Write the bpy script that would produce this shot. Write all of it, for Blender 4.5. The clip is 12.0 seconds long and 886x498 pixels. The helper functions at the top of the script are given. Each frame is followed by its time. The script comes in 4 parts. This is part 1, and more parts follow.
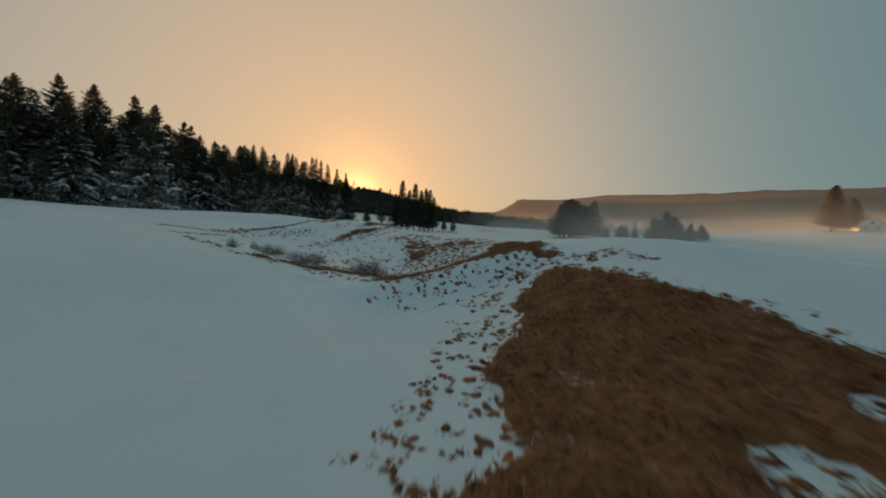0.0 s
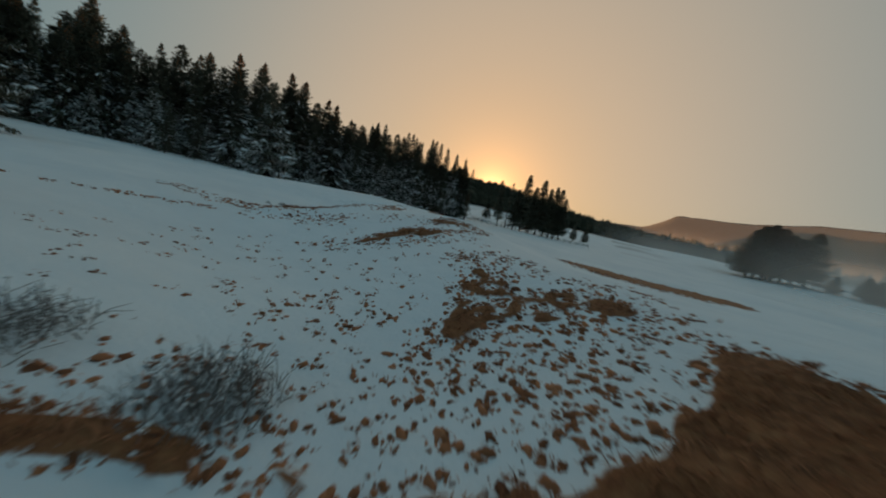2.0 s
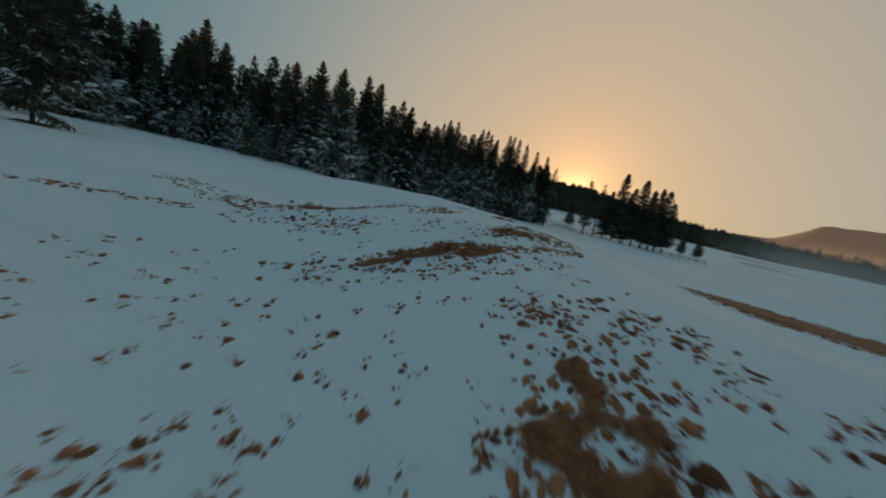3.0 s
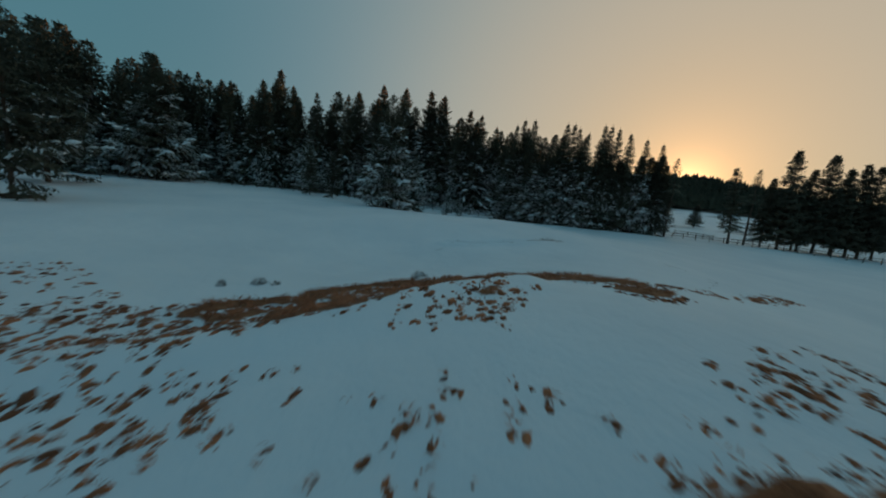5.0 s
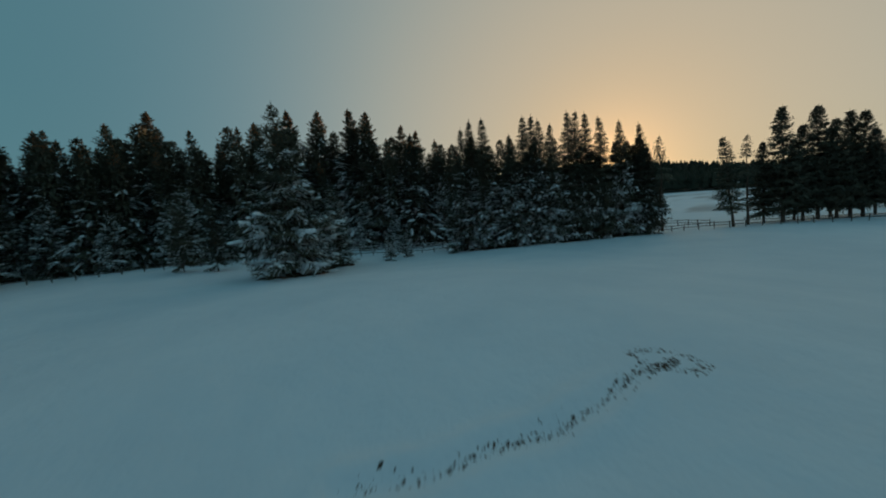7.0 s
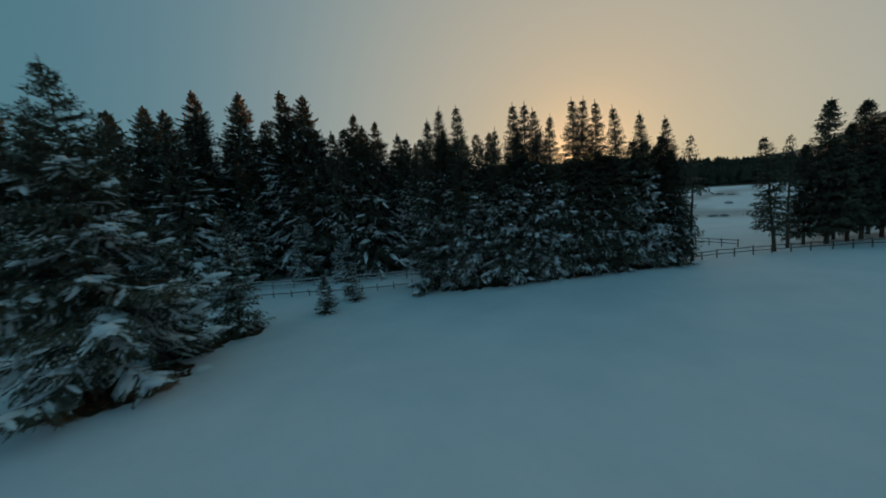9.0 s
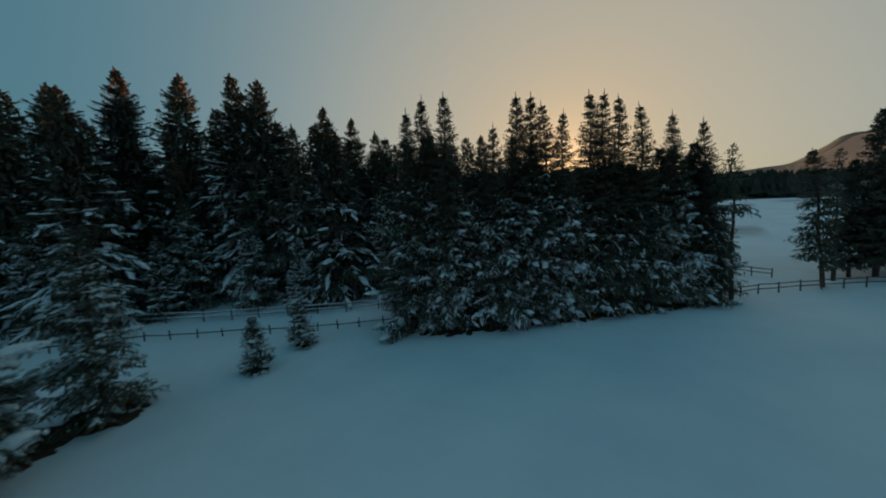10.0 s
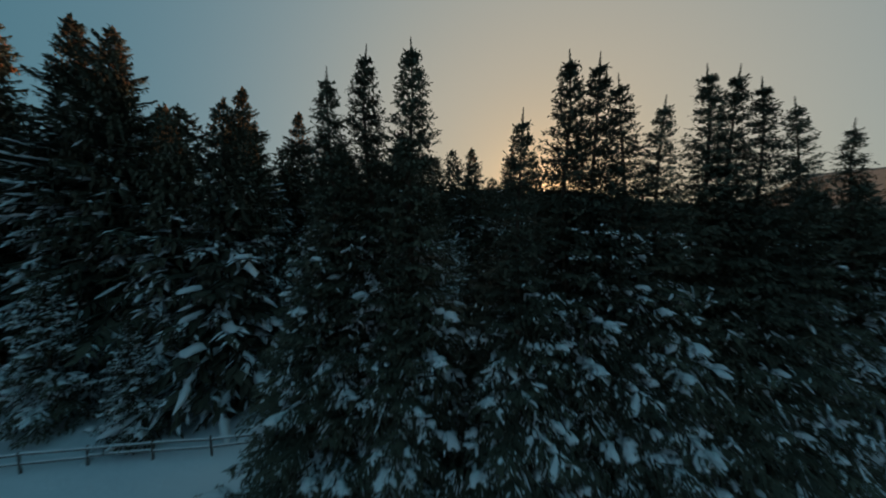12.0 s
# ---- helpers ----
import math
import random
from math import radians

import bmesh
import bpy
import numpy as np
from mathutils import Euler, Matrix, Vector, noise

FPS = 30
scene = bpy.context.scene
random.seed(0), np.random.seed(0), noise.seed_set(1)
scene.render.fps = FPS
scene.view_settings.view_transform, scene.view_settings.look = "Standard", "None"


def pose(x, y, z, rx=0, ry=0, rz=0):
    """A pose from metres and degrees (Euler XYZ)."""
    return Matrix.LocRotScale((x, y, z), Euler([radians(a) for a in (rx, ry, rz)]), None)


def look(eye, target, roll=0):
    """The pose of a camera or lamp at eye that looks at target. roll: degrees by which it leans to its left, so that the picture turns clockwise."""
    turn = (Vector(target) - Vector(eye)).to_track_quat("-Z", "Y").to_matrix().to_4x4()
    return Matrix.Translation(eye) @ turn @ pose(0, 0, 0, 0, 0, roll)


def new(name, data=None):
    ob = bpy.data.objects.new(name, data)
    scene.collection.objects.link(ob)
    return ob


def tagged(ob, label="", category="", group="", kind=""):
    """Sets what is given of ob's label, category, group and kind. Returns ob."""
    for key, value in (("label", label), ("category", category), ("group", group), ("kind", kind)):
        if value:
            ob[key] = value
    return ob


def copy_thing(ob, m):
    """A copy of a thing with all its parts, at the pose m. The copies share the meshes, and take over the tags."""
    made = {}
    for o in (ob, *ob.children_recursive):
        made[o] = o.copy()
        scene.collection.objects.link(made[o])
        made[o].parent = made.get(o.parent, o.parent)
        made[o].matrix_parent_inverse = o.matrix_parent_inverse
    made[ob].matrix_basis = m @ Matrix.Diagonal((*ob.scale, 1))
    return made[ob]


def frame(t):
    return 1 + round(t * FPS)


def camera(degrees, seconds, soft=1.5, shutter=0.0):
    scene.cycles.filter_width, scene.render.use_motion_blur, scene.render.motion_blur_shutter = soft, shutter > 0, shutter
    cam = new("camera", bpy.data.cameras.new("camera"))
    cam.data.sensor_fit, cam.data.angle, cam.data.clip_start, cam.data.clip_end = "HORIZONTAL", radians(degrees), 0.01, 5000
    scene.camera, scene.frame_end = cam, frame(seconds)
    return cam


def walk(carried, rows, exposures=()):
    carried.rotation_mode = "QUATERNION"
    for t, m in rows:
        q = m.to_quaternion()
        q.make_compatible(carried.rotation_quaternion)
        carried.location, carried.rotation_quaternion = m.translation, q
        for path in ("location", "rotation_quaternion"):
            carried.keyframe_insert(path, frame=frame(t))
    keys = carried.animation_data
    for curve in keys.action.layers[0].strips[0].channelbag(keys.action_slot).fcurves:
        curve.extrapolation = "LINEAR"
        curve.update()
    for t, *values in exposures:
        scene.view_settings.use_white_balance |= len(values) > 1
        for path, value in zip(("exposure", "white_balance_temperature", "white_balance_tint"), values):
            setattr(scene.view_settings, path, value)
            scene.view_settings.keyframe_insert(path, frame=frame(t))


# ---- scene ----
# ---- camera and its flight ----
cam = camera(108.5, 12.0, soft=1.9, shutter=0.4)
PATH = [
    (0, (0.929, -2.086, 4.941), (0.893, -0.09, 4.827), 3.3),
    (0.5, (1.605, 2.408, 5.183), (1.417, 4.395, 5.054), 6.1),
    (1, (1.88, 6.686, 5.473), (1.515, 8.647, 5.329), 8.8),
    (1.5, (1.77, 10.849, 5.895), (1.215, 12.761, 5.708), 10.7),
    (2, (1.059, 14.977, 6.063), (0.298, 16.812, 5.833), 11.7),
    (2.5, (-0.118, 19.067, 6.166), (-1.086, 20.797, 5.899), 12.1),
    (3, (-1.907, 23.082, 6.219), (-3.067, 24.683, 5.915), 12.3),
    (5, (-9.505, 34.204, 7.906), (-11.058, 35.427, 7.602), 5.7),
    (5.5, (-12.834, 37.089, 8.01), (-14.366, 38.347, 7.74), 2.3),
    (6, (-16.229, 40.018, 8.277), (-17.715, 41.337, 8.055), -0.8),
    (6.5, (-19.414, 43.515, 8.997), (-20.853, 44.891, 8.812), -3.3),
    (7, (-22.505, 46.932, 9.705), (-23.906, 48.35, 9.547), -5.2),
    (9, (-32.016, 59.332, 13.958), (-33.295, 60.854, 13.741), -5.5),
    (9.5, (-34.636, 63.124, 14.606), (-35.886, 64.671, 14.389), -4.6),
    (10, (-37.297, 66.881, 15.3), (-38.51, 68.459, 15.106), -4.0),
    (10.5, (-39.807, 70.563, 16.077), (-40.987, 72.17, 15.915), -2.9),
    (11, (-42.18, 74.083, 16.969), (-43.331, 75.712, 16.825), -1.8),
    (11.5, (-44.374, 77.619, 17.928), (-45.508, 79.261, 17.792), -0.8),
    (12, (-46.618, 81.197, 18.857), (-47.731, 82.855, 18.735), -0.7),
]
walk(cam, [(t, look(eye, target, roll)) for t, eye, target, roll in PATH],
     exposures=[(0.0, 0.25, 7450, 12), (2.5, 0.1, 6750, 9), (5.0, 0.08, 6000, 1), (7.0, 0.08, 6000, -2), (9.0, 0.03, 5720, -3), (12.0, 0.0, 5580, -2)])

# ---- sky and sun ----
SUN_AZ, SUN_EL = 16.3, 5.2  # degrees to the left of +y, degrees up
SUN_DIR = Vector((-math.sin(radians(SUN_AZ)) * math.cos(radians(SUN_EL)), math.cos(radians(SUN_AZ)) * math.cos(radians(SUN_EL)), math.sin(radians(SUN_EL))))

SKY_GAMMA, SKY_SATURATION, SKY_TINT = 0.40, 1.5, (1.6, 1.65, 1.6)
# colour of the evening air at so many degrees from the sun
AIR = [(0, (0.80, 0.45, 0.20)), (9, (0.66, 0.41, 0.23)), (20, (0.56, 0.40, 0.26)), (37, (0.4, 0.35, 0.28)), (53, (0.19, 0.24, 0.245)), (68, (0.095, 0.175, 0.203)), (80, (0.075, 0.16, 0.182)), (105, (0.055, 0.164, 0.206)), (140, (0.125, 0.2, 0.26)), (180, (0.23, 0.235, 0.285))]
world = bpy.data.worlds.new("dusk_sky")
scene.world = world
world.use_nodes = True
wn, wl = world.node_tree.nodes, world.node_tree.links
sky = wn.new("ShaderNodeTexSky")
sky.sky_type = "NISHITA"
sky.sun_disc = False
sky.sun_elevation, sky.sun_rotation = radians(SUN_EL), radians(-SUN_AZ)
sky.altitude, sky.air_density, sky.dust_density, sky.ozone_density = 900.0, 1.0, 4.0, 2.0
soften = wn.new("ShaderNodeGamma")
soften.inputs["Gamma"].default_value = SKY_GAMMA
hue = wn.new("ShaderNodeHueSaturation")
hue.inputs["Saturation"].default_value = SKY_SATURATION
tint = wn.new("ShaderNodeMix")
tint.data_type, tint.blend_type = "RGBA", "MULTIPLY"
tint.inputs[0].default_value = 1.0
tint.inputs[7].default_value = (*SKY_TINT, 1)
wl.new(sky.outputs[0], soften.inputs["Color"])
wl.new(soften.outputs[0], hue.inputs["Color"])
wl.new(hue.outputs[0], tint.inputs[6])
# the glow of the air round the sun
where = wn.new("ShaderNodeTexCoord")
dot = wn.new("ShaderNodeVectorMath")
dot.operation = "DOT_PRODUCT"
dot.inputs[1].default_value = SUN_DIR
wl.new(where.outputs["Generated"], dot.inputs[0])
angle = wn.new("ShaderNodeMath")
angle.operation = "ARCCOSINE"
wl.new(dot.outputs["Value"], angle.inputs[0])
turned = wn.new("ShaderNodeMath")
turned.operation = "DIVIDE"
turned.inputs[1].default_value = math.pi
wl.new(angle.outputs[0], turned.inputs[0])
air = wn.new("ShaderNodeValToRGB")
air.color_ramp.interpolation = "B_SPLINE"
while len(air.color_ramp.elements) < len(AIR):
    air.color_ramp.elements.new(0.5)
for e, (deg, c) in zip(air.color_ramp.elements, AIR):
    e.position, e.color = deg / 180, (*c, 1)
wl.new(turned.outputs[0], air.inputs["Fac"])
lift = wn.new("ShaderNodeVectorMath")
lift.operation = "SCALE"
lift.inputs["Scale"].default_value = 1 / 0.15
wl.new(air.outputs["Color"], lift.inputs[0])
blend = wn.new("ShaderNodeMix")
blend.data_type = "RGBA"
blend.inputs[0].default_value = 0.8
wl.new(tint.outputs[2], blend.inputs[6])
wl.new(lift.outputs[0], blend.inputs[7])
total = blend.outputs[2]
for power, color in ((5000.0, (16.0, 9.0, 3.6)), (700.0, (6.5, 3.2, 1.2)), (110.0, (2.2, 0.8, 0.2))):
    near_sun = wn.new("ShaderNodeMath")
    near_sun.operation = "POWER"
    near_sun.use_clamp = True
    near_sun.inputs[1].default_value = power
    wl.new(dot.outputs["Value"], near_sun.inputs[0])
    glow = wn.new("ShaderNodeMix")
    glow.data_type, glow.blend_type = "RGBA", "ADD"
    wl.new(near_sun.outputs[0], glow.inputs[0])
    wl.new(total, glow.inputs[6])
    glow.inputs[7].default_value = (*color, 1)
    total = glow.outputs[2]
wl.new(total, wn["Background"].inputs["Color"])
wn["Background"].inputs["Strength"].default_value = 0.15

sun_data = bpy.data.lights.new("sun", "SUN")
sun_data.energy, sun_data.angle, sun_data.color = 5.0, radians(0.6), (1.0, 0.55, 0.25)
sun = new("sun", sun_data)
sun.matrix_world = look(SUN_DIR * 100, (0, 0, 0))


# ---- materials ----
def material(name, rough=0.8):
    m = bpy.data.materials.new(name)
    m.use_nodes = True
    n, l = m.node_tree.nodes, m.node_tree.links
    b = n["Principled BSDF"]
    b.inputs["Roughness"].default_value = rough
    b.inputs["Specular IOR Level"].default_value = 0.25
    return m, n, l, b


def noise_node(n, l, scale, detail=4.0, rough=0.6, coords="Object"):
    tc = n.new("ShaderNodeTexCoord")
    t = n.new("ShaderNodeTexNoise")
    t.inputs["Scale"].default_value, t.inputs["Detail"].default_value, t.inputs["Roughness"].default_value = scale, detail, rough
    l.new(tc.outputs[coords], t.inputs["Vector"])
    return t.outputs["Fac"]


def ramp(n, l, fac, stops):
    r = n.new("ShaderNodeValToRGB")
    while len(r.color_ramp.elements) < len(stops):
        r.color_ramp.elements.new(0.5)
    for e, (p, c) in zip(r.color_ramp.elements, stops):
        e.position, e.color = p, (*c, 1)
    l.new(fac, r.inputs["Fac"])
    return r.outputs["Color"]


def mix_color(n, l, fac, a, b):
    m = n.new("ShaderNodeMix")
    m.data_type = "RGBA"
    for src, sock in ((fac, m.inputs["Factor"]), (a, m.inputs["A"]), (b, m.inputs["B"])):
        if hasattr(src, "links"):
            l.new(src, m.inputs[6] if sock.name == "A" else m.inputs[7] if sock.name == "B" else m.inputs[0])
    return m.outputs[2]


def bump(n, l, b, height, strength, distance):
    k = n.new("ShaderNodeBump")
    k.inputs["Strength"].default_value, k.inputs["Distance"].default_value = strength, distance
    l.new(height, k.inputs["Height"])
    l.new(k.outputs["Normal"], b.inputs["Normal"])


def simple(name, dark, light, scale, rough=0.85, bump_strength=0.3, bump_distance=0.02, per_object=0.0, per_piece=0.0):
    m, n, l, b = material(name, rough)
    f = noise_node(n, l, scale)
    col = ramp(n, l, f, [(0.3, dark), (0.7, light)])
    if per_object:
        info = n.new("ShaderNodeObjectInfo")
        hsv = n.new("ShaderNodeHueSaturation")
        mul = n.new("ShaderNodeMapRange")
        mul.inputs["To Min"].default_value, mul.inputs["To Max"].default_value = 1 - per_object, 1 + per_object
        l.new(info.outputs["Random"], mul.inputs["Value"])
        l.new(mul.outputs[0], hsv.inputs["Value"])
        l.new(col, hsv.inputs["Color"])
        col = hsv.outputs["Color"]
    if per_piece:
        piece = n.new("ShaderNodeNewGeometry")
        hsv = n.new("ShaderNodeHueSaturation")
        mul = n.new("ShaderNodeMapRange")
        mul.inputs["To Min"].default_value, mul.inputs["To Max"].default_value = 1 - per_piece, 1 + per_piece
        l.new(piece.outputs["Random Per Island"], mul.inputs["Value"])
        l.new(mul.outputs[0], hsv.inputs["Value"])
        l.new(col, hsv.inputs["Color"])
        col = hsv.outputs["Color"]
    l.new(col, b.inputs["Base Color"])
    bump(n, l, b, noise_node(n, l, scale * 4), bump_strength, bump_distance)
    return m


NEEDLES = simple("spruce_needles", (0.065, 0.063, 0.045), (0.125, 0.12, 0.08), 1.3, 0.75, 0.4, 0.03, 0.3)
BARK = simple("spruce_bark", (0.05, 0.035, 0.026), (0.13, 0.09, 0.065), 3.0, 0.9, 0.6, 0.03)
SNOW_CLUMP = simple("clumped_snow", (0.84, 0.86, 0.88), (0.93, 0.94, 0.95), 2.5, 0.6, 0.7, 0.12)
STRAW = simple("dry_grass", (0.21, 0.074, 0.034), (0.41, 0.165, 0.08), 0.9, 0.8, 0.2, 0.02, per_piece=0.55)
FENCE_WOOD = simple("weathered_wood", (0.07, 0.06, 0.05), (0.17, 0.14, 0.12), 6.0)
FAR_WOOD = simple("far_spruces", (0.025, 0.03, 0.02), (0.06, 0.06, 0.038), 0.05, 0.9)
# orange-brown that puts low sun on the treetops into the colour
SUN_TIP = simple("sun_tinted_tip", (0.32, 0.115, 0.045), (0.48, 0.19, 0.07), 6.0)
GREY_TWIG = simple("grey_twigs", (0.16, 0.14, 0.13), (0.32, 0.28, 0.26), 4.0)
LITTER = simple("needle_litter", (0.035, 0.022, 0.014), (0.10, 0.06, 0.035), 3.0)
LARCH = simple("bare_larch", (0.16, 0.09, 0.045), (0.30, 0.17, 0.08), 1.0)


def ground_material():
    m, n, l, b = material("snowy_meadow", 0.7)
    cover = n.new("ShaderNodeAttribute")
    cover.attribute_name = "cover"
    wood = n.new("ShaderNodeAttribute")
    wood.attribute_name = "wood"
    fine = noise_node(n, l, 7.0, 5.0, 0.7)
    wide = noise_node(n, l, 0.12, 4.0)
    snow = ramp(n, l, wide, [(0.3, (0.72, 0.775, 0.82)), (0.7, (0.845, 0.875, 0.9))])
    grass = ramp(n, l, noise_node(n, l, 2.6, 6.0, 0.7), [(0.25, (0.13, 0.047, 0.021)), (0.5, (0.27, 0.108, 0.046)), (0.75, (0.42, 0.19, 0.085))])
    forest = ramp(n, l, noise_node(n, l, 0.06, 8.0, 0.75), [(0.3, (0.05, 0.045, 0.036)), (0.55, (0.12, 0.09, 0.065)), (0.75, (0.2, 0.15, 0.11))])
    # ragged edge of the snow round each tussock
    add = n.new("ShaderNodeMath")
    add.operation = "MULTIPLY_ADD"
    add.inputs[1].default_value, add.inputs[2].default_value = 0.5, -0.25
    l.new(fine, add.inputs[0])
    tot = n.new("ShaderNodeMath")
    tot.operation = "ADD"
    l.new(add.outputs[0], tot.inputs[0])
    l.new(cover.outputs["Fac"], tot.inputs[1])
    edge = n.new("ShaderNodeMapRange")
    edge.inputs["From Min"].default_value, edge.inputs["From Max"].default_value = 0.42, 0.58
    l.new(tot.outputs[0], edge.inputs["Value"])
    near = mix_color(n, l, edge.outputs[0], snow, grass)
    l.new(mix_color(n, l, wood.outputs["Fac"], near, forest), b.inputs["Base Color"])
    soft_waves = noise_node(n, l, 0.9, 3.0, 0.55)
    both = n.new("ShaderNodeMath")
    both.operation = "MULTIPLY_ADD"
    both.inputs[1].default_value = 4.0
    l.new(soft_waves, both.inputs[0])
    l.new(fine, both.inputs[2])
    bump(n, l, b, both.outputs[0], 0.35, 0.07)
    return m


GROUND = ground_material()

# ---- the land ----
PERM = np.random.RandomState(7).permutation(512)
GRAD = np.random.RandomState(8).rand(512)


def vnoise(x, y):
    """Smooth value noise, 0 to 1."""
    xi, yi = np.floor(x).astype(int), np.floor(y).astype(int)
    u, v = x - xi, y - yi
    u, v = u * u * u * (u * (6 * u - 15) + 10), v * v * v * (v * (6 * v - 15) + 10)

    def h(a, c):
        return GRAD[(PERM[(a & 255)] + c * 57 + PERM[(c & 255)]) & 511]
    return (h(xi, yi) * (1 - u) + h(xi + 1, yi) * u) * (1 - v) + (h(xi, yi + 1) * (1 - u) + h(xi + 1, yi + 1) * u) * v


def fbm(x, y, octaves=4):
    total, amp, size = 0.0, 1.0, 0.0
    for k in range(octaves):
        total, size = total + amp * vnoise(x * 2 ** k + 17.3 * k, y * 2 ** k - 9.1 * k), size + amp
        amp *= 0.5
    return total / size


# mounds and hollows of the meadow: centre, spread, height
MOUNDS = [
    (0, 0, 9, -2.11), (1, 12, 6, -2.16), (7, 14, 7, 1.69), (-4, 16, 6, -0.37), (-12, 17, 8, 1.31), (0, 22, 6, -2.1),
    (-12, 26, 7, -3.02), (5, 26, 8, 1.0), (-4, 31, 7, 0.83), (-13, 36, 8, 1.4), (-25, 37, 8, -0.9), (-15, 45, 7, 1.96),
    (-22, 46, 7, -2.06), (-16, 55, 9, 0.26), (-28, 57, 12, 1.77), (5, 55, 18, -0.88), (-50, 60, 16, 0.45), (-64, 78, 14, -1.1),
    (-36, 106, 16, 0.14), (-20, 125, 16, 0.42), (-90, 50, 30, 0.3), (20, 20, 14, 1.42),
]


def smooth(a, b, v):
    k = np.clip((v - a) / (b - a), 0, 1)
    return k * k * (3 - 2 * k)


BAND_CREST = [(-3.6, 12.4), (-2.3, 13.1), (-0.4, 13.9), (1.4, 14.6), (3.0, 15.0), (5.8, 16.1), (7.2, 16.6)]
BANK_CREST = [(-19.4, 31.4), (-17.8, 34.6), (-16.7, 37.5), (-16.9, 40.5), (-16.2, 43.0)]


def off_line(x, y, points):
    """Distance in plan to a polyline."""
    best = np.full(np.shape(x), 1e9)
    for (ax, ay), (bx, by) in zip(points, points[1:]):
        t = np.clip(((x - ax) * (bx - ax) + (y - ay) * (by - ay)) / ((bx - ax) ** 2 + (by - ay) ** 2), 0, 1)
        best = np.minimum(best, np.hypot(x - ax - t * (bx - ax), y - ay - t * (by - ay)))
    return best


def land(x, y):
    """Height of the ground, without tussocks."""
    x, y = np.asarray(x, float), np.asarray(y, float)
    z = 4.12 - 1.23 * np.clip((x + 20) / 40, -3.2, 1.6)
    for cx, cy, r, a in MOUNDS:
        z = z + a * np.exp(-((x - cx) ** 2 + (y - cy) ** 2) / (2 * r * r))
    z = z + 0.32 * (fbm(x / 7, y / 7) - 0.5) + 0.09 * (fbm(x / 1.5, y / 1.5) - 0.5)
    z = z + 0.38 * np.exp(-(off_line(x, y, BANK_CREST) / 1.0) ** 2)
    # the hump under the grass band, steeper on its south side
    north_side = y > np.interp(x, [p[0] for p in BAND_CREST], [p[1] for p in BAND_CREST])
    hump = np.interp(x, [-4.2, -2.3, 1.4, 3.0, 5.8, 8.0], [0.3, 0.75, 1.2, 1.1, 0.65, 0.2])
    z = z + hump * np.exp(-(off_line(x, y, BAND_CREST) / np.where(north_side, 2.3, 1.4)) ** 2)
    # low lips of snow along the old track
    track = off_line(x, y, SCAR)
    z = z + (0.15 * np.exp(-((track - 0.48) / 0.24) ** 2) - 0.03 * np.exp(-(track / 0.25) ** 2)) * smooth(55.9, 54.7, y)
    r, az = np.hypot(x, y), np.degrees(np.arctan2(-x, y))
    north = np.exp(-((np.mod(az - 5 + 180, 360) - 180) / 75) ** 2)
    z = z + smooth(120, 330, r) * (8.5 + 1.0 * north) * (0.8 + 0.4 * fbm(x / 90, y / 90, 3))
    # the wooded ridge behind which the sun goes down
    d = np.mod(az + 180, 360) - 180
    crest = np.interp(d, [-25, -12, -8, 0, 5, 12, 18, 30, 60], [6, 10, 13, 19, 25, 35, 43, 46, 42])
    z = z + crest * np.exp(-((r - 560) / 120) ** 2) * smooth(-32, -1, d) * (0.9 + 0.2 * fbm(az / 5, r / 300, 3))
    z = z + 7.5 * np.exp(-((x - 215) ** 2 + (y - 165) ** 2) / (2 * 45.0 ** 2))
    # far mountains
    range_ = 92 + 60 * smooth(-7, -12.5, d) + 32 * smooth(-15, -28, d) + 7 * np.exp(-((d + 12) / 0.9) ** 2) + 16 * (fbm(az / 5 + 40, r * 0 + 3, 3) - 0.5)
    z = z + range_ * np.exp(-((r - 1500) / 320) ** 2) * smooth(40, 25, d)
    return z


def near_line(x, y, points, width):
    """1 on a polyline, falling to 0 past its width."""
    return 1 - smooth(width * 0.55, width * 1.35, off_line(x, y, points))


def blob(x, y, cx, cy, rx, ry):
    return 1 - smooth(0.55, 1.3, np.hypot((x - cx) / rx, (y - cy) / ry))


# the foot of the strip of spruces
FOOT = [(-60.5, 88.4), (-55.2, 89.9), (-50.9, 93.4), (-45.3, 98.8), (-37.9, 106.0)]
SCAR = [(-28.3, 49.3), (-27.1, 50.6), (-26.5, 51.7), (-25.6, 52.8), (-25.1, 54.1), (-24.7, 55.7), (-24.0, 56.7)]


def patch(x, y, outline, soft=0.65):
    """1 inside a rough outline, 0 outside, soft along its edge."""
    best, inside = off_line(x, y, outline + outline[:1]), np.zeros(np.shape(x), bool)
    for (ax, ay), (bx, by) in zip(outline, outline[1:] + outline[:1]):
        if ay != by:
            inside ^= ((ay > y) != (by > y)) & (x < (bx - ax) * (y - ay) / (by - ay) + ax)
    return smooth(-soft, soft, np.where(inside, best, -best))


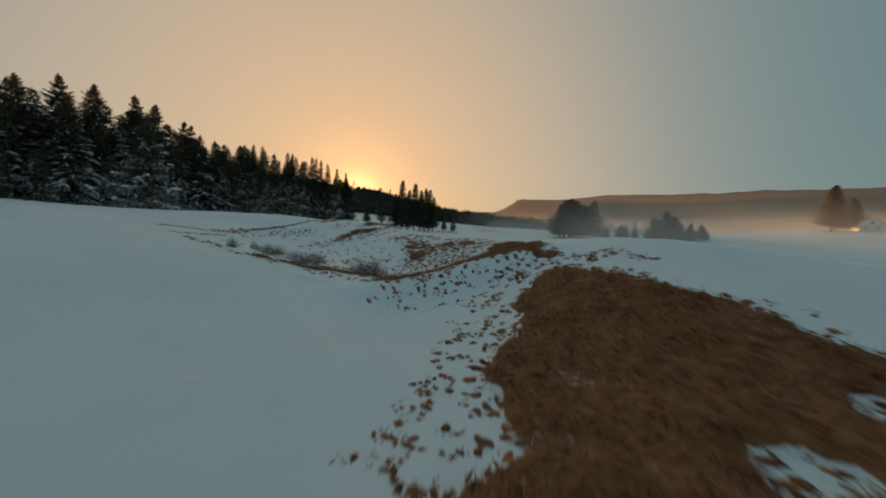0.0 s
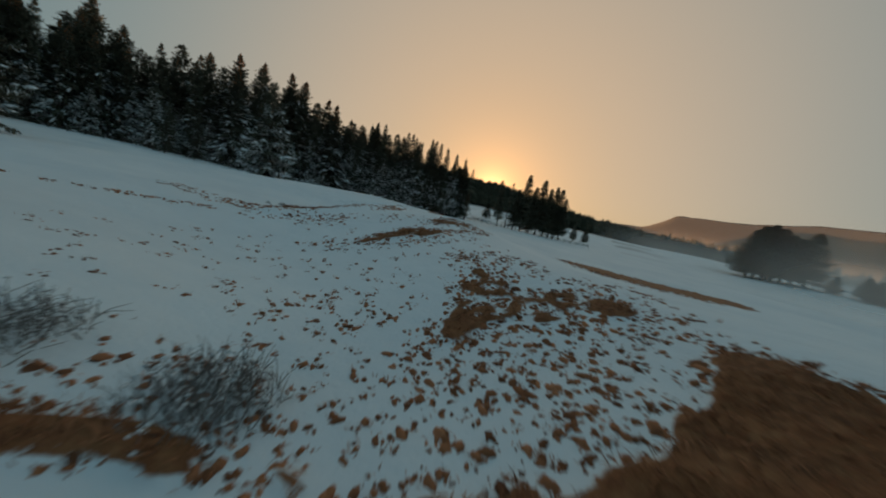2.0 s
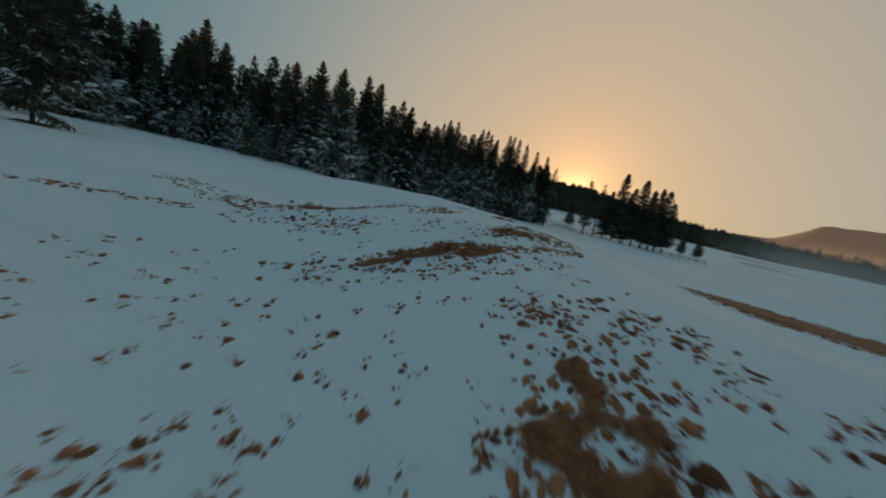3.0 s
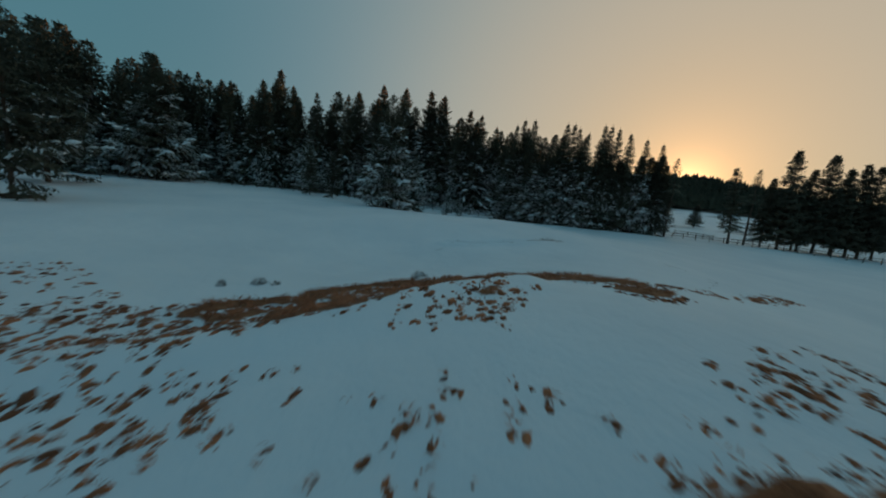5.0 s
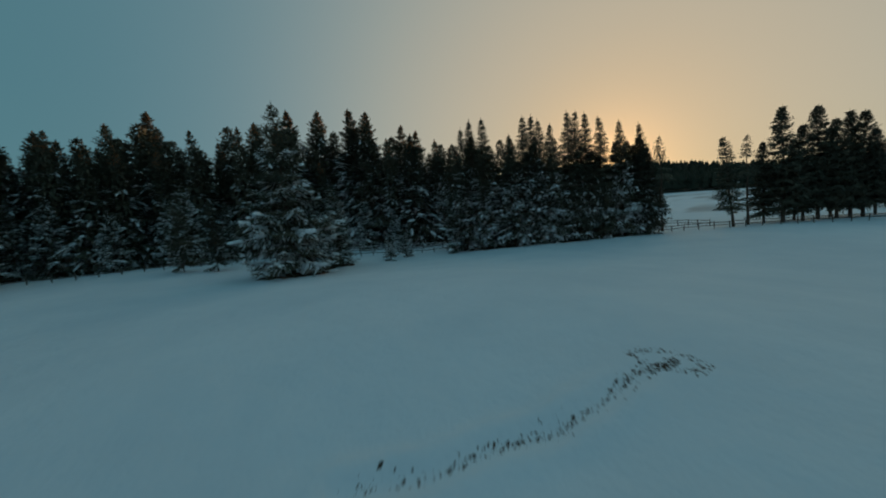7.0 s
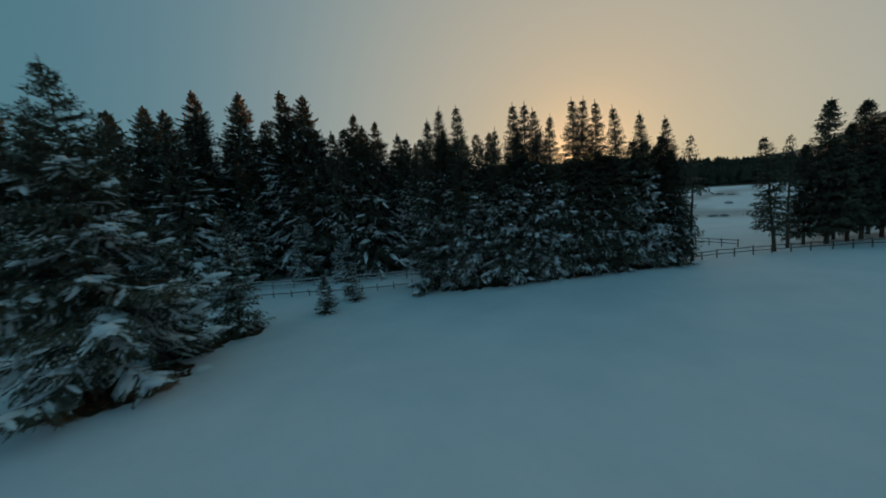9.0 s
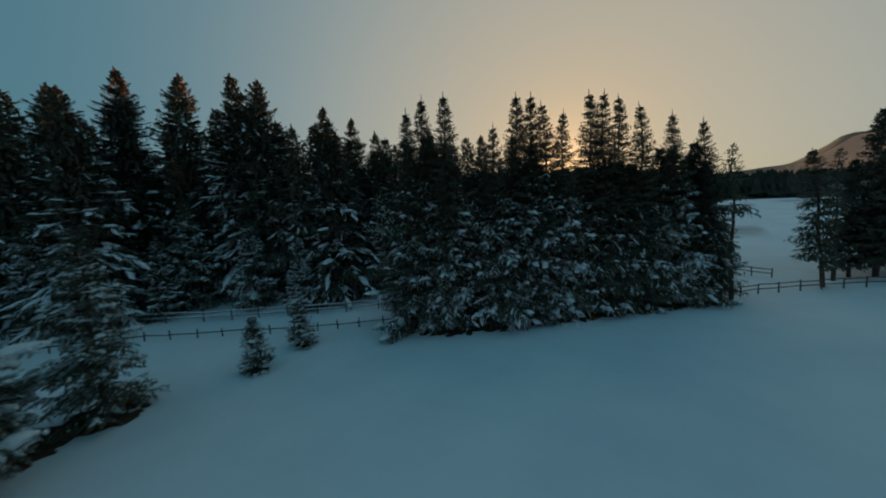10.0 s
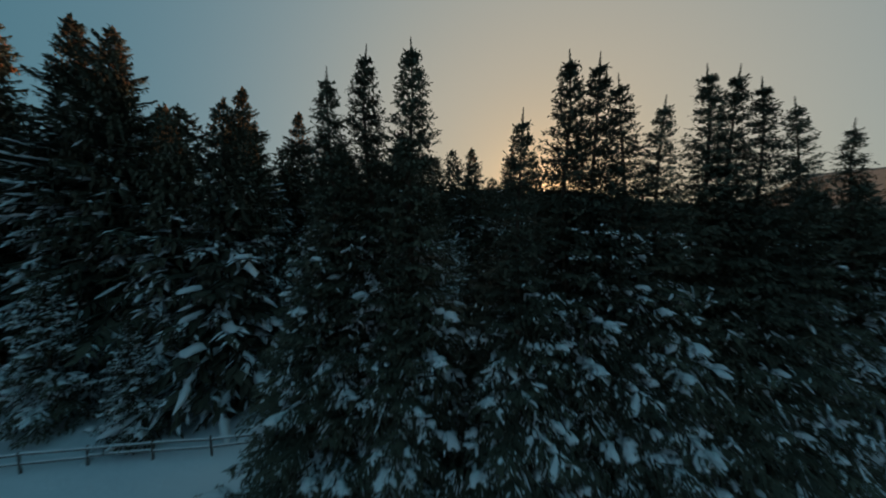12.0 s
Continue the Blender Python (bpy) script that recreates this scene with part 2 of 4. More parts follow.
# open grass: the bank where the flight begins, the winding band, the two knolls and the long bank
BANK = [(-0.5, -7), (-0.5, 0), (0.2, 1.4), (1.9, 2.9), (1.5, 5.4), (2.7, 7.3), (3.1, 10.4), (4.2, 11.9), (5.2, 13.1), (6.4, 13.3), (7.3, 12.2), (8.3, 10.5), (9.1, 8.0), (9.7, 5.8), (9.6, 3.5), (11.5, 0), (11.5, -7)]
BAND = [(-3.1, 13.6), (-3.2, 14.6), (-2.2, 16.4), (-2.2, 17.5), (-0.5, 19.2), (1.6, 20.0), (3.0, 21.0), (4.1, 23.0), (4.8, 25.5), (6.2, 25.2), (7.2, 23.5), (7.3, 20.3), (7.0, 18.4), (6.4, 17.0), (6.7, 15.2), (5.8, 14.9), (4.6, 15.4), (3.0, 14.8), (1.4, 14.4), (-0.3, 13.5), (-1.5, 13.0), (-2.5, 12.7)]
KNOLL = [(-2.0, 23.4), (-2.6, 25.5), (-3.4, 27.2), (-3.7, 29.2), (-3.0, 30.2), (-1.8, 29.3), (-0.6, 28.6), (0.0, 26.5), (0.2, 24.2), (-0.6, 23.6)]
KNOLL_SIDE = [(0.1, 28.6), (0.8, 29.2), (1.8, 28.6), (2.7, 29.4), (3.7, 28.2), (2.2, 26.3), (1.0, 25.6), (0.6, 24.5), (-0.1, 25.6)]
SADDLE = [(-11.2, 30.0), (-10.9, 32.2), (-9.7, 34.9), (-7.7, 36.0), (-6.9, 35.4), (-7.8, 33.5), (-9.1, 32.1), (-10.0, 30.2)]
CLUSTER = [(-10.4, 38.2), (-9.6, 39.4), (-8.6, 40.8), (-7.5, 41.5), (-7.3, 39.5), (-9.0, 37.1), (-9.9, 37.2)]
LONG_BANK = [(-23.4, 29.7), (-22.6, 33.0), (-21.9, 36.0), (-21.5, 38.5), (-21.2, 40.5), (-20.6, 42.3), (-19.5, 44.1), (-18.4, 45.3), (-17.0, 46.9), (-15.3, 48.8), (-14.3, 48.0), (-14.9, 46.2), (-16.2, 44.0), (-16.9, 42.4), (-17.6, 40.4), (-17.0, 39.0), (-16.6, 37.0), (-17.7, 34.2), (-19.0, 32.0), (-21.2, 30.1)]
SPECKLED = [(-17.2, 39.5), (-16.6, 42.5), (-15.2, 42.6), (-14.3, 40.5), (-14.2, 38.6), (-16.0, 37.4)]


def bare_share(x, y):
    """How much of the ground is free of snow, 0 to 1."""
    x, y = x + 1.1 * (fbm(x / 3, y / 3) - 0.5), y + 1.1 * (fbm(x / 3 + 50, y / 3) - 0.5)
    k = 0.05 * blob(x, y, -7, 25, 11, 13)
    for share, m in (
        (1.0, patch(x, y, BANK)),
        (0.32, near_line(x, y, [(0.4, 2.4), (1.0, 5.5), (2.0, 8.5), (2.5, 10.5), (3.2, 12.4)], 0.8)),
        (0.2, blob(x, y, 2.6, 12.4, 1.6, 1.5)),
        (0.55, near_line(x, y, [(4.6, 13.5), (6.0, 14.1), (7.6, 13.4)], 0.8)),
        (0.7, near_line(x, y, [(8.6, 13.2), (9.7, 11.6)], 0.3)),
        (0.7, near_line(x, y, [(7.6, 13.9), (9.2, 13.8)], 0.35)),
        (1.0, patch(x, y, BAND)),
        (0.45, near_line(x, y, [(-1.8, 12.5), (0.4, 13.5), (2.9, 14.1), (5.2, 14.6)], 0.8)),
        (0.2, near_line(x, y, [(-1.6, 12.0), (1.2, 13.0), (4.5, 13.4)], 1.0)),
        (0.95, blob(x, y, 6.3, 14.9, 0.9, 0.8)),
        (0.85, near_line(x, y, [(-8.6, 14.0), (-6.7, 15.2), (-5.4, 16.4), (-4.2, 17.2), (-3.0, 17.6), (-1.8, 18.0)], 0.5)),
        (0.42, near_line(x, y, [(-5.6, 17.6), (-3.4, 18.8), (-1.6, 19.8)], 1.3)),
        (0.3, blob(x, y, -5.0, 14.8, 2.4, 1.1)),
        (0.5, near_line(x, y, [(-12.4, 13.6), (-9.6, 13.5), (-7.8, 13.8)], 0.28)),
        (0.84, patch(x, y, KNOLL)),
        (0.82, patch(x, y, KNOLL_SIDE)),
        (0.9, blob(x, y, 2.7, 27.9, 0.9, 1.1)),
        (0.74, blob(x, y, 0.2, 27.0, 1.5, 2.0)),
        (0.6, blob(x, y, 0.6, 22.8, 3.4, 4.2)),
        (0.5, blob(x, y, 2.4, 27.8, 2.8, 4.4)),
        (0.4, blob(x, y, -2.5, 30.6, 2.8, 3.0)),
        (0.28, blob(x, y, -4.6, 22.6, 4.2, 3.4)),
        (0.09, blob(x, y, -7.5, 27.0, 4.5, 4.5)),
        (0.55, near_line(x, y, [(-22.1, 19.5), (-22.0, 23.0), (-21.7, 25.5), (-20.8, 28.2)], 0.4)),
        (0.9, patch(x, y, SADDLE)),
        (0.36, near_line(x, y, [(-11.8, 29.2), (-9.4, 31.2), (-7.4, 33.4), (-6.6, 36.0)], 1.2)),
        (0.7, near_line(x, y, [(-7.4, 35.8), (-5.8, 40.2)], 0.4)),
        (0.84, patch(x, y, CLUSTER, 0.4)),
        (0.4, blob(x, y, -8.5, 41.2, 2.0, 4.4)),
        (0.24, near_line(x, y, [(-12.2, 35.4), (-10.4, 36.6)], 1.0)),
        (0.1, near_line(x, y, [(-14.5, 35.0), (-12.0, 37.4)], 1.4)),
        (0.97 - 0.1 * smooth(42, 40, y) - 0.22 * smooth(38, 33, y), patch(x, y, LONG_BANK, 0.35)),
        (0.5, patch(x, y, SPECKLED, 0.5)),
        (0.74, blob(x, y, -15.8, 41.0, 0.6, 0.8)),
        (0.74, blob(x, y, -15.3, 39.8, 0.6, 0.6)),
        (0.36, near_line(x, y, [(-19.0, 30.6), (-17.0, 32.2), (-15.2, 33.6)], 1.5)),
        (0.6, near_line(x, y, [(-18.0, 31.8), (-15.4, 33.6)], 0.5)),
        (0.3, near_line(x, y, [(-26.5, 29.5), (-23.5, 30.3)], 1.8)),
        (0.92, blob(x, y, -13.4, 46.1, 0.9, 1.4)),
        (0.55, near_line(x, y, [(-15.2, 48.2), (-12.6, 52.0), (-11.0, 60.0)], 0.5)),
        (0.95, near_line(x, y, FOOT, 0.75)),
        (0.95, blob(x, y, -58.6, 59.8, 4.0, 4.0)),
        (0.9, blob(x, y, -64.3, 68.6, 1.6, 1.6)),
        (0.95, near_line(x, y, [(4.0, 59.0), (9.0, 59.5), (17.0, 62.0)], 4.5)),
    ):
        k = np.maximum(k, share * m)
    k = k * (1 - 0.42 * blob(x, y, 5.8, 1.7, 0.75, 0.4)) * (1 - 0.4 * blob(x, y, 7.8, 2.6, 0.5, 0.25))
    return k


def bare(x, y):
    """Above 0.5 where the grass lies open in one piece."""
    n = 0.6 * fbm(x / 0.5, y / 0.5, 2) + 0.4 * fbm(x / 1.8 + 9, y / 1.8, 2)
    rank = np.clip((n - 0.25) / 0.5, 0, 1)
    return np.clip(0.5 + (bare_share(x, y) * 2.6 - 1.55 - rank) * 1.5, 0, 1)


def axis(a, b, step, low, high, growth):
    mid = list(np.arange(a, b + 1e-6, step))
    up, s = [b], step
    while up[-1] < high:
        s = min(s * growth, 55.0)
        up.append(up[-1] + s)
    down, s = [a], step
    while down[-1] > low:
        s = min(s * growth, 55.0)
        down.append(down[-1] - s)
    return np.array(down[:0:-1] + mid + up[1:])


def make_ground():
    xs, ys = axis(-29, 11, 0.21, -2600, 2600, 1.08), axis(0, 57, 0.21, -2600, 2600, 1.08)
    gx, gy = np.meshgrid(xs, ys)
    x, y = gx.ravel(), gy.ravel()
    b = bare(x, y)
    z = land(x, y) + 0.10 * smooth(0.42, 0.7, b) * (0.4 + 1.2 * fbm(x / 0.3, y / 0.3, 2))
    nx, ny = len(xs), len(ys)
    i = np.arange(nx * ny).reshape(ny, nx)
    quads = np.stack([i[:-1, :-1], i[:-1, 1:], i[1:, 1:], i[1:, :-1]], -1).reshape(-1, 4)
    me = bpy.data.meshes.new("ground")
    me.vertices.add(nx * ny)
    me.vertices.foreach_set("co", np.stack([x, y, z], -1).ravel())
    me.loops.add(quads.size)
    me.loops.foreach_set("vertex_index", quads.ravel())
    me.polygons.add(len(quads))
    me.polygons.foreach_set("loop_start", np.arange(0, quads.size, 4))
    me.polygons.foreach_set("use_smooth", np.ones(len(quads), bool))
    me.update()
    r, d = np.hypot(x, y), np.degrees(np.arctan2(-x, y))
    w = smooth(315, 345, r + 60 * (fbm(x / 60, y / 60) - 0.5)) * smooth(-25, -17, d)
    w = np.maximum(w, smooth(500, 700, r + 500 * (fbm(x / 120, y / 120, 3) - 0.5)))
    w = np.maximum(w, 0.5 * smooth(0.6, 0.68, fbm(x / 30 + 3, y / 12)) * smooth(150, 190, r) * smooth(-14, -4, d))
    for name, v in (("cover", b), ("wood", w)):
        at = me.attributes.new(name, "FLOAT", "POINT")
        at.data.foreach_set("value", v)
    me.materials.append(GROUND)
    ob = new("ground", me)
    return tagged(ob, "snow-covered meadow with brown grass showing through", "ground", kind="structure")


make_ground()


def height(x, y):
    return float(land(np.array([x]), np.array([y]))[0])


# ---- helpers for things ----
def mesh_object(name, verts, faces, mat, smooth_shade=False):
    me = bpy.data.meshes.new(name)
    me.from_pydata(verts, [], faces)
    me.materials.append(mat)
    if smooth_shade:
        me.polygons.foreach_set("use_smooth", np.ones(len(me.polygons), bool))
    me.update()
    return new(name, me)


def part(name, verts, faces, mat, parent, label="", smooth_shade=False):
    ob = mesh_object(name, verts, faces, mat, smooth_shade)
    ob.parent = parent
    if label:
        ob["label"] = label
    return ob


def tube(points, radii, sides=6):
    """Verts and faces of a tapered tube along points."""
    v, f = [], []
    for k, (p, r) in enumerate(zip(points, radii)):
        a = Vector(points[min(k + 1, len(points) - 1)]) - Vector(points[max(k - 1, 0)])
        a.normalize()
        u = a.cross(Vector((0.31, 0.95, 0.1))).normalized()
        w = a.cross(u)
        for s in range(sides):
            t = 2 * math.pi * s / sides
            v.append(tuple(Vector(p) + r * (math.cos(t) * u + math.sin(t) * w)))
    for k in range(len(points) - 1):
        for s in range(sides):
            a, b = k * sides + s, k * sides + (s + 1) % sides
            f.append((a, b, b + sides, a + sides))
    f.append(tuple(range(sides))[::-1])
    f.append(tuple(range((len(points) - 1) * sides, len(points) * sides)))
    return v, f


class Heap:
    """Collects pieces of one mesh."""

    def __init__(self):
        self.v, self.f = [], []

    def add(self, v, f):
        k = len(self.v)
        self.v.extend(v)
        self.f.extend(tuple(i + k for i in face) for face in f)


# ---- spruces ----
def spruce(h, r, seed, whorls, per, twigs, low=0.06, snow=0.6, snow_top=0.75, width=1.0, lean=0.0, sparse=0.0, taper=0.66, load=3, frost=0.55, clump=1.0, finger=False, sun_tips=0, skirt=0.8, fine=1.0):
    """One spruce at the origin: an Empty with trunk, crown and the snow that lies on its boughs."""
    rnd = random.Random(seed)
    root = new("spruce_tree")
    pts = [(lean * h * k / 8 + 0.012 * h * math.sin(k * 1.3 + seed) * (k / 8), 0.008 * h * math.cos(k * 1.7 + seed) * (k / 8), h * k / 8 - 0.3 * (k == 0)) for k in range(9)]
    base_r = 0.012 * h + 0.03
    v, f = tube(pts, [base_r * (1 - 0.93 * k / 8) for k in range(9)], 7)
    part("trunk", v, f, BARK, root, smooth_shade=True)
    crown, lying = Heap(), Heap()

    def axis_at(z):
        k = min(max(z / h, 0), 0.999) * 8
        i = int(k)
        return Vector(pts[i]).lerp(Vector(pts[i + 1]), k - i)

    def blade(b, d, up, length, w):
        side = d.cross(up)
        if side.length < 1e-4:
            return
        side.normalize()
        m = b + d * length * 0.45 + up * length * 0.05
        crown.add([tuple(b), tuple(m + side * w), tuple(b + d * length), tuple(m - side * w)], [(0, 1, 2), (0, 2, 3)])

    def dust(b, d, up, length, w):
        side = d.cross(up)
        if side.length < 1e-4:
            return
        side.normalize()
        b = b + Vector((0, 0, 0.025 + 0.02 * width))
        m = b + d * length * 0.5 + up * length * 0.07
        lying.add([tuple(b + d * length * 0.1), tuple(m + side * w), tuple(b + d * length * 0.96), tuple(m - side * w)], [(0, 1, 2), (0, 2, 3)])

    def lump(a, b, w, thick):
        ax = b - a
        side = ax.cross(Vector((0, 0, 1)))
        if side.length < 1e-4:
            return
        side.normalize()
        v2, f2 = [], []
        for k in range(4):
            t = (0.0, 0.3, 0.72, 1.0)[k]
            p = a + ax * t
            ww, tt = w * (0.25, 1.0, 0.85, 0.2)[k] * rnd.uniform(0.75, 1.25), thick * (0.3, 1.0, 0.9, 0.25)[k] * rnd.uniform(0.7, 1.3)
            shift = side * ww * rnd.uniform(-0.45, 0.45)
            for s, q in ((-1, -0.4), (-0.45, 0.9), (0.5, 0.85), (1, -0.4)):
                v2.append(tuple(p + shift + side * s * ww * rnd.uniform(0.6, 1.3) + Vector((0, 0, q * tt))))
        for k in range(3):
            for s in range(4):
                i, j = k * 4 + s, k * 4 + (s + 1) % 4
                f2.append((i, j, j + 4, i + 4))
        lying.add(v2, f2)

    for i in range(whorls):
        u = (i + 0.5 + rnd.uniform(-0.3, 0.3)) / whorls
        u = u ** 0.92
        z = h * (low + (0.985 - low) * u)
        if rnd.random() < sparse * (1 - u):
            continue
        reach = r * ((1 - u) ** taper * 0.97 + 0.03) * min(1, skirt + 1.6 * u)
        n = per if u < 0.85 else max(4, per - 2)
        turn = rnd.uniform(0, 6.28)
        for j in range(n):
            a = turn + 6.283 * j / n + rnd.uniform(-0.25, 0.25)
            length = reach * rnd.uniform(0.62, 1.18)
            out = Vector((math.cos(a), math.sin(a), 0))
            cross = Vector((-math.sin(a), math.cos(a), 0))
            rise = 0.75 * u - 0.12 + rnd.uniform(-0.1, 0.1)
            droop = 0.5 * (1 - u) + 0.12
            start = axis_at(z)

            def at(s):
                return start + out * length * s + Vector((0, 0, length * (rise * s - droop * s * s + 0.16 * s ** 4)))
            limb = [at(s) for s in (0, 0.35, 0.7, 1.0)]
            bw = 0.012 * length + 0.012
            crown.add([tuple(limb[0] + Vector((0, 0, bw))), tuple(limb[0] - Vector((0, 0, bw))), tuple(limb[1] + cross * bw), tuple(limb[1] - cross * bw), tuple(limb[3])],
                      [(0, 1, 2), (0, 3, 1), (2, 3, 4)])
            chance = snow * max(0.0, 1 - (u / snow_top) ** 2)
            if finger:
                chance *= rnd.choice((0.1, 0.25, 0.4, 1.4))
            count = max(5, int(twigs * (0.55 + 0.6 * length / max(r, 0.1))))
            for q in range(count):
                s = 0.12 + 0.88 * (q + rnd.random()) / count
                p = at(s)
                fwd = (at(min(s + 0.08, 1.08)) - at(s - 0.08)).normalized()
                side = 1 if q % 2 else -1
                spread = rnd.uniform(0.5, 1.15)
                d = (fwd * math.cos(spread) + cross * side * math.sin(spread) + Vector((0, 0, rnd.uniform(-0.55, 0.05) * (1.1 - u)))).normalized()
                tl = fine * length * (0.42 * (1 - s) + 0.16) * rnd.uniform(0.7, 1.25) + 0.10 * width * (1 + u)
                up = Vector((rnd.uniform(-0.5, 0.5), rnd.uniform(-0.5, 0.5), 1)).normalized()
                blade(p, d, up, tl, width * (0.045 + 0.10 * tl) * (1 + (0.6 * u if fine < 1 else 0)))
                if rnd.random() < chance * frost * (0.4 + s) * (1.5 if u < 0.28 else 1.0):
                    dust(p, d, up, tl, width * (0.03 + 0.065 * tl))
                if rnd.random() < 0.6:
                    hang = (d * 0.35 + Vector((rnd.uniform(-0.3, 0.3), rnd.uniform(-0.3, 0.3), -0.9))).normalized()
                    blade(p + d * tl * 0.4, hang, out, tl * 0.65 + 0.08 * width, width * (0.04 + 0.07 * tl))
            blade(at(0.8), (at(1.06) - at(0.8)).normalized(), Vector((0, 0, 1)), length * 0.3 + 0.1, width * (0.05 + 0.05 * length))
            lift = Vector((0, 0, 0.03 + 0.025 * length))
            if rnd.random() < chance:
                s0 = rnd.uniform(0.3, 0.65)
                s1 = min(1.02, s0 + rnd.uniform(0.22, 0.45))
                lump(at(s0) + lift, at(s1) + lift, clump * (0.06 + 0.075 * length) * rnd.uniform(0.6, 1.4), 0.04 + 0.035 * length)
            if load > 5 and rnd.random() < chance:
                # a ridge of snow along the whole bough
                stops = [0.14, 0.34, 0.54, 0.76, 0.98]
                for a0, a1 in zip(stops, stops[1:]):
                    if rnd.random() < 0.75:
                        lump(at(a0) + lift, at(a1 + 0.03) + lift, (0.05 + 0.03 * length) * rnd.uniform(0.7, 1.3), 0.05 + 0.025 * length)
            for q in range(load if rnd.random() < chance else 0):
                s = rnd.uniform(0.4, 0.95)
                side = rnd.choice((-1, 1))
                p = at(s)
                k = 1.0
                if finger:
                    k = rnd.choice((0.5, 0.55, 0.65, 1.5))
                    e = p + (out + cross * side * rnd.uniform(0.1, 0.7)).normalized() * k * length * rnd.uniform(0.14, 0.34) - Vector((0, 0, k * length * rnd.uniform(0.08, 0.26)))
                else:
                    e = p + (out * 0.6 + cross * side).normalized() * length * rnd.uniform(0.12, 0.26) - Vector((0, 0, 0.06 * length))
                lump(p + (e - p) * 0.2 + lift, e + lift, min(k, 1) * clump * (0.045 + 0.04 * length) * rnd.uniform(0.6, 1.3), 0.03 + 0.02 * length)
    # leader
    for j in range(8):
        a = 0.8 * j
        blade(axis_at(h * (0.95 + 0.006 * j)), Vector((0.5 * math.cos(a), 0.5 * math.sin(a), 0.8)).normalized(), Vector((0, 0, 1)), 0.02 * h, 0.004 * h)
    part("crown", crown.v, crown.f, NEEDLES, root)
    # added hanging pieces, coloured to imitate evening sun on the top
    if sun_tips:
        heap = Heap()
        for k in range(sun_tips):
            u = 1 - 0.16 * rnd.random() ** 1.3
            a, q = rnd.uniform(0, 6.28), r * (1 - u) ** taper * rnd.uniform(0.35, 0.95)
            p = axis_at(h * u) + Vector((q * math.cos(a), q * math.sin(a), rnd.uniform(-0.1, 0.25)))
            w, tall = rnd.uniform(0.07, 0.13), rnd.uniform(0.22, 0.4)
            v2 = [tuple(p)] + [tuple(p + Vector((w * math.cos(b), w * math.sin(b), -0.45 * tall))) for b in (0, 2.1, 4.2)] + [tuple(p - Vector((0, 0, tall)))]
            heap.add(v2, [(0, 1, 2), (0, 2, 3), (0, 3, 1), (4, 2, 1), (4, 3, 2), (4, 1, 3)])
        tagged(part("coned_top", heap.v, heap.f, SUN_TIP, root, "cone-shaped orange-brown pieces added to imitate a sunlit treetop"), kind="stuff")
    if lying.v:
        tagged(part("snow_load", lying.v, lying.f, SNOW_CLUMP, root, "white snow clumps on the boughs", True), kind="stuff")
    return root


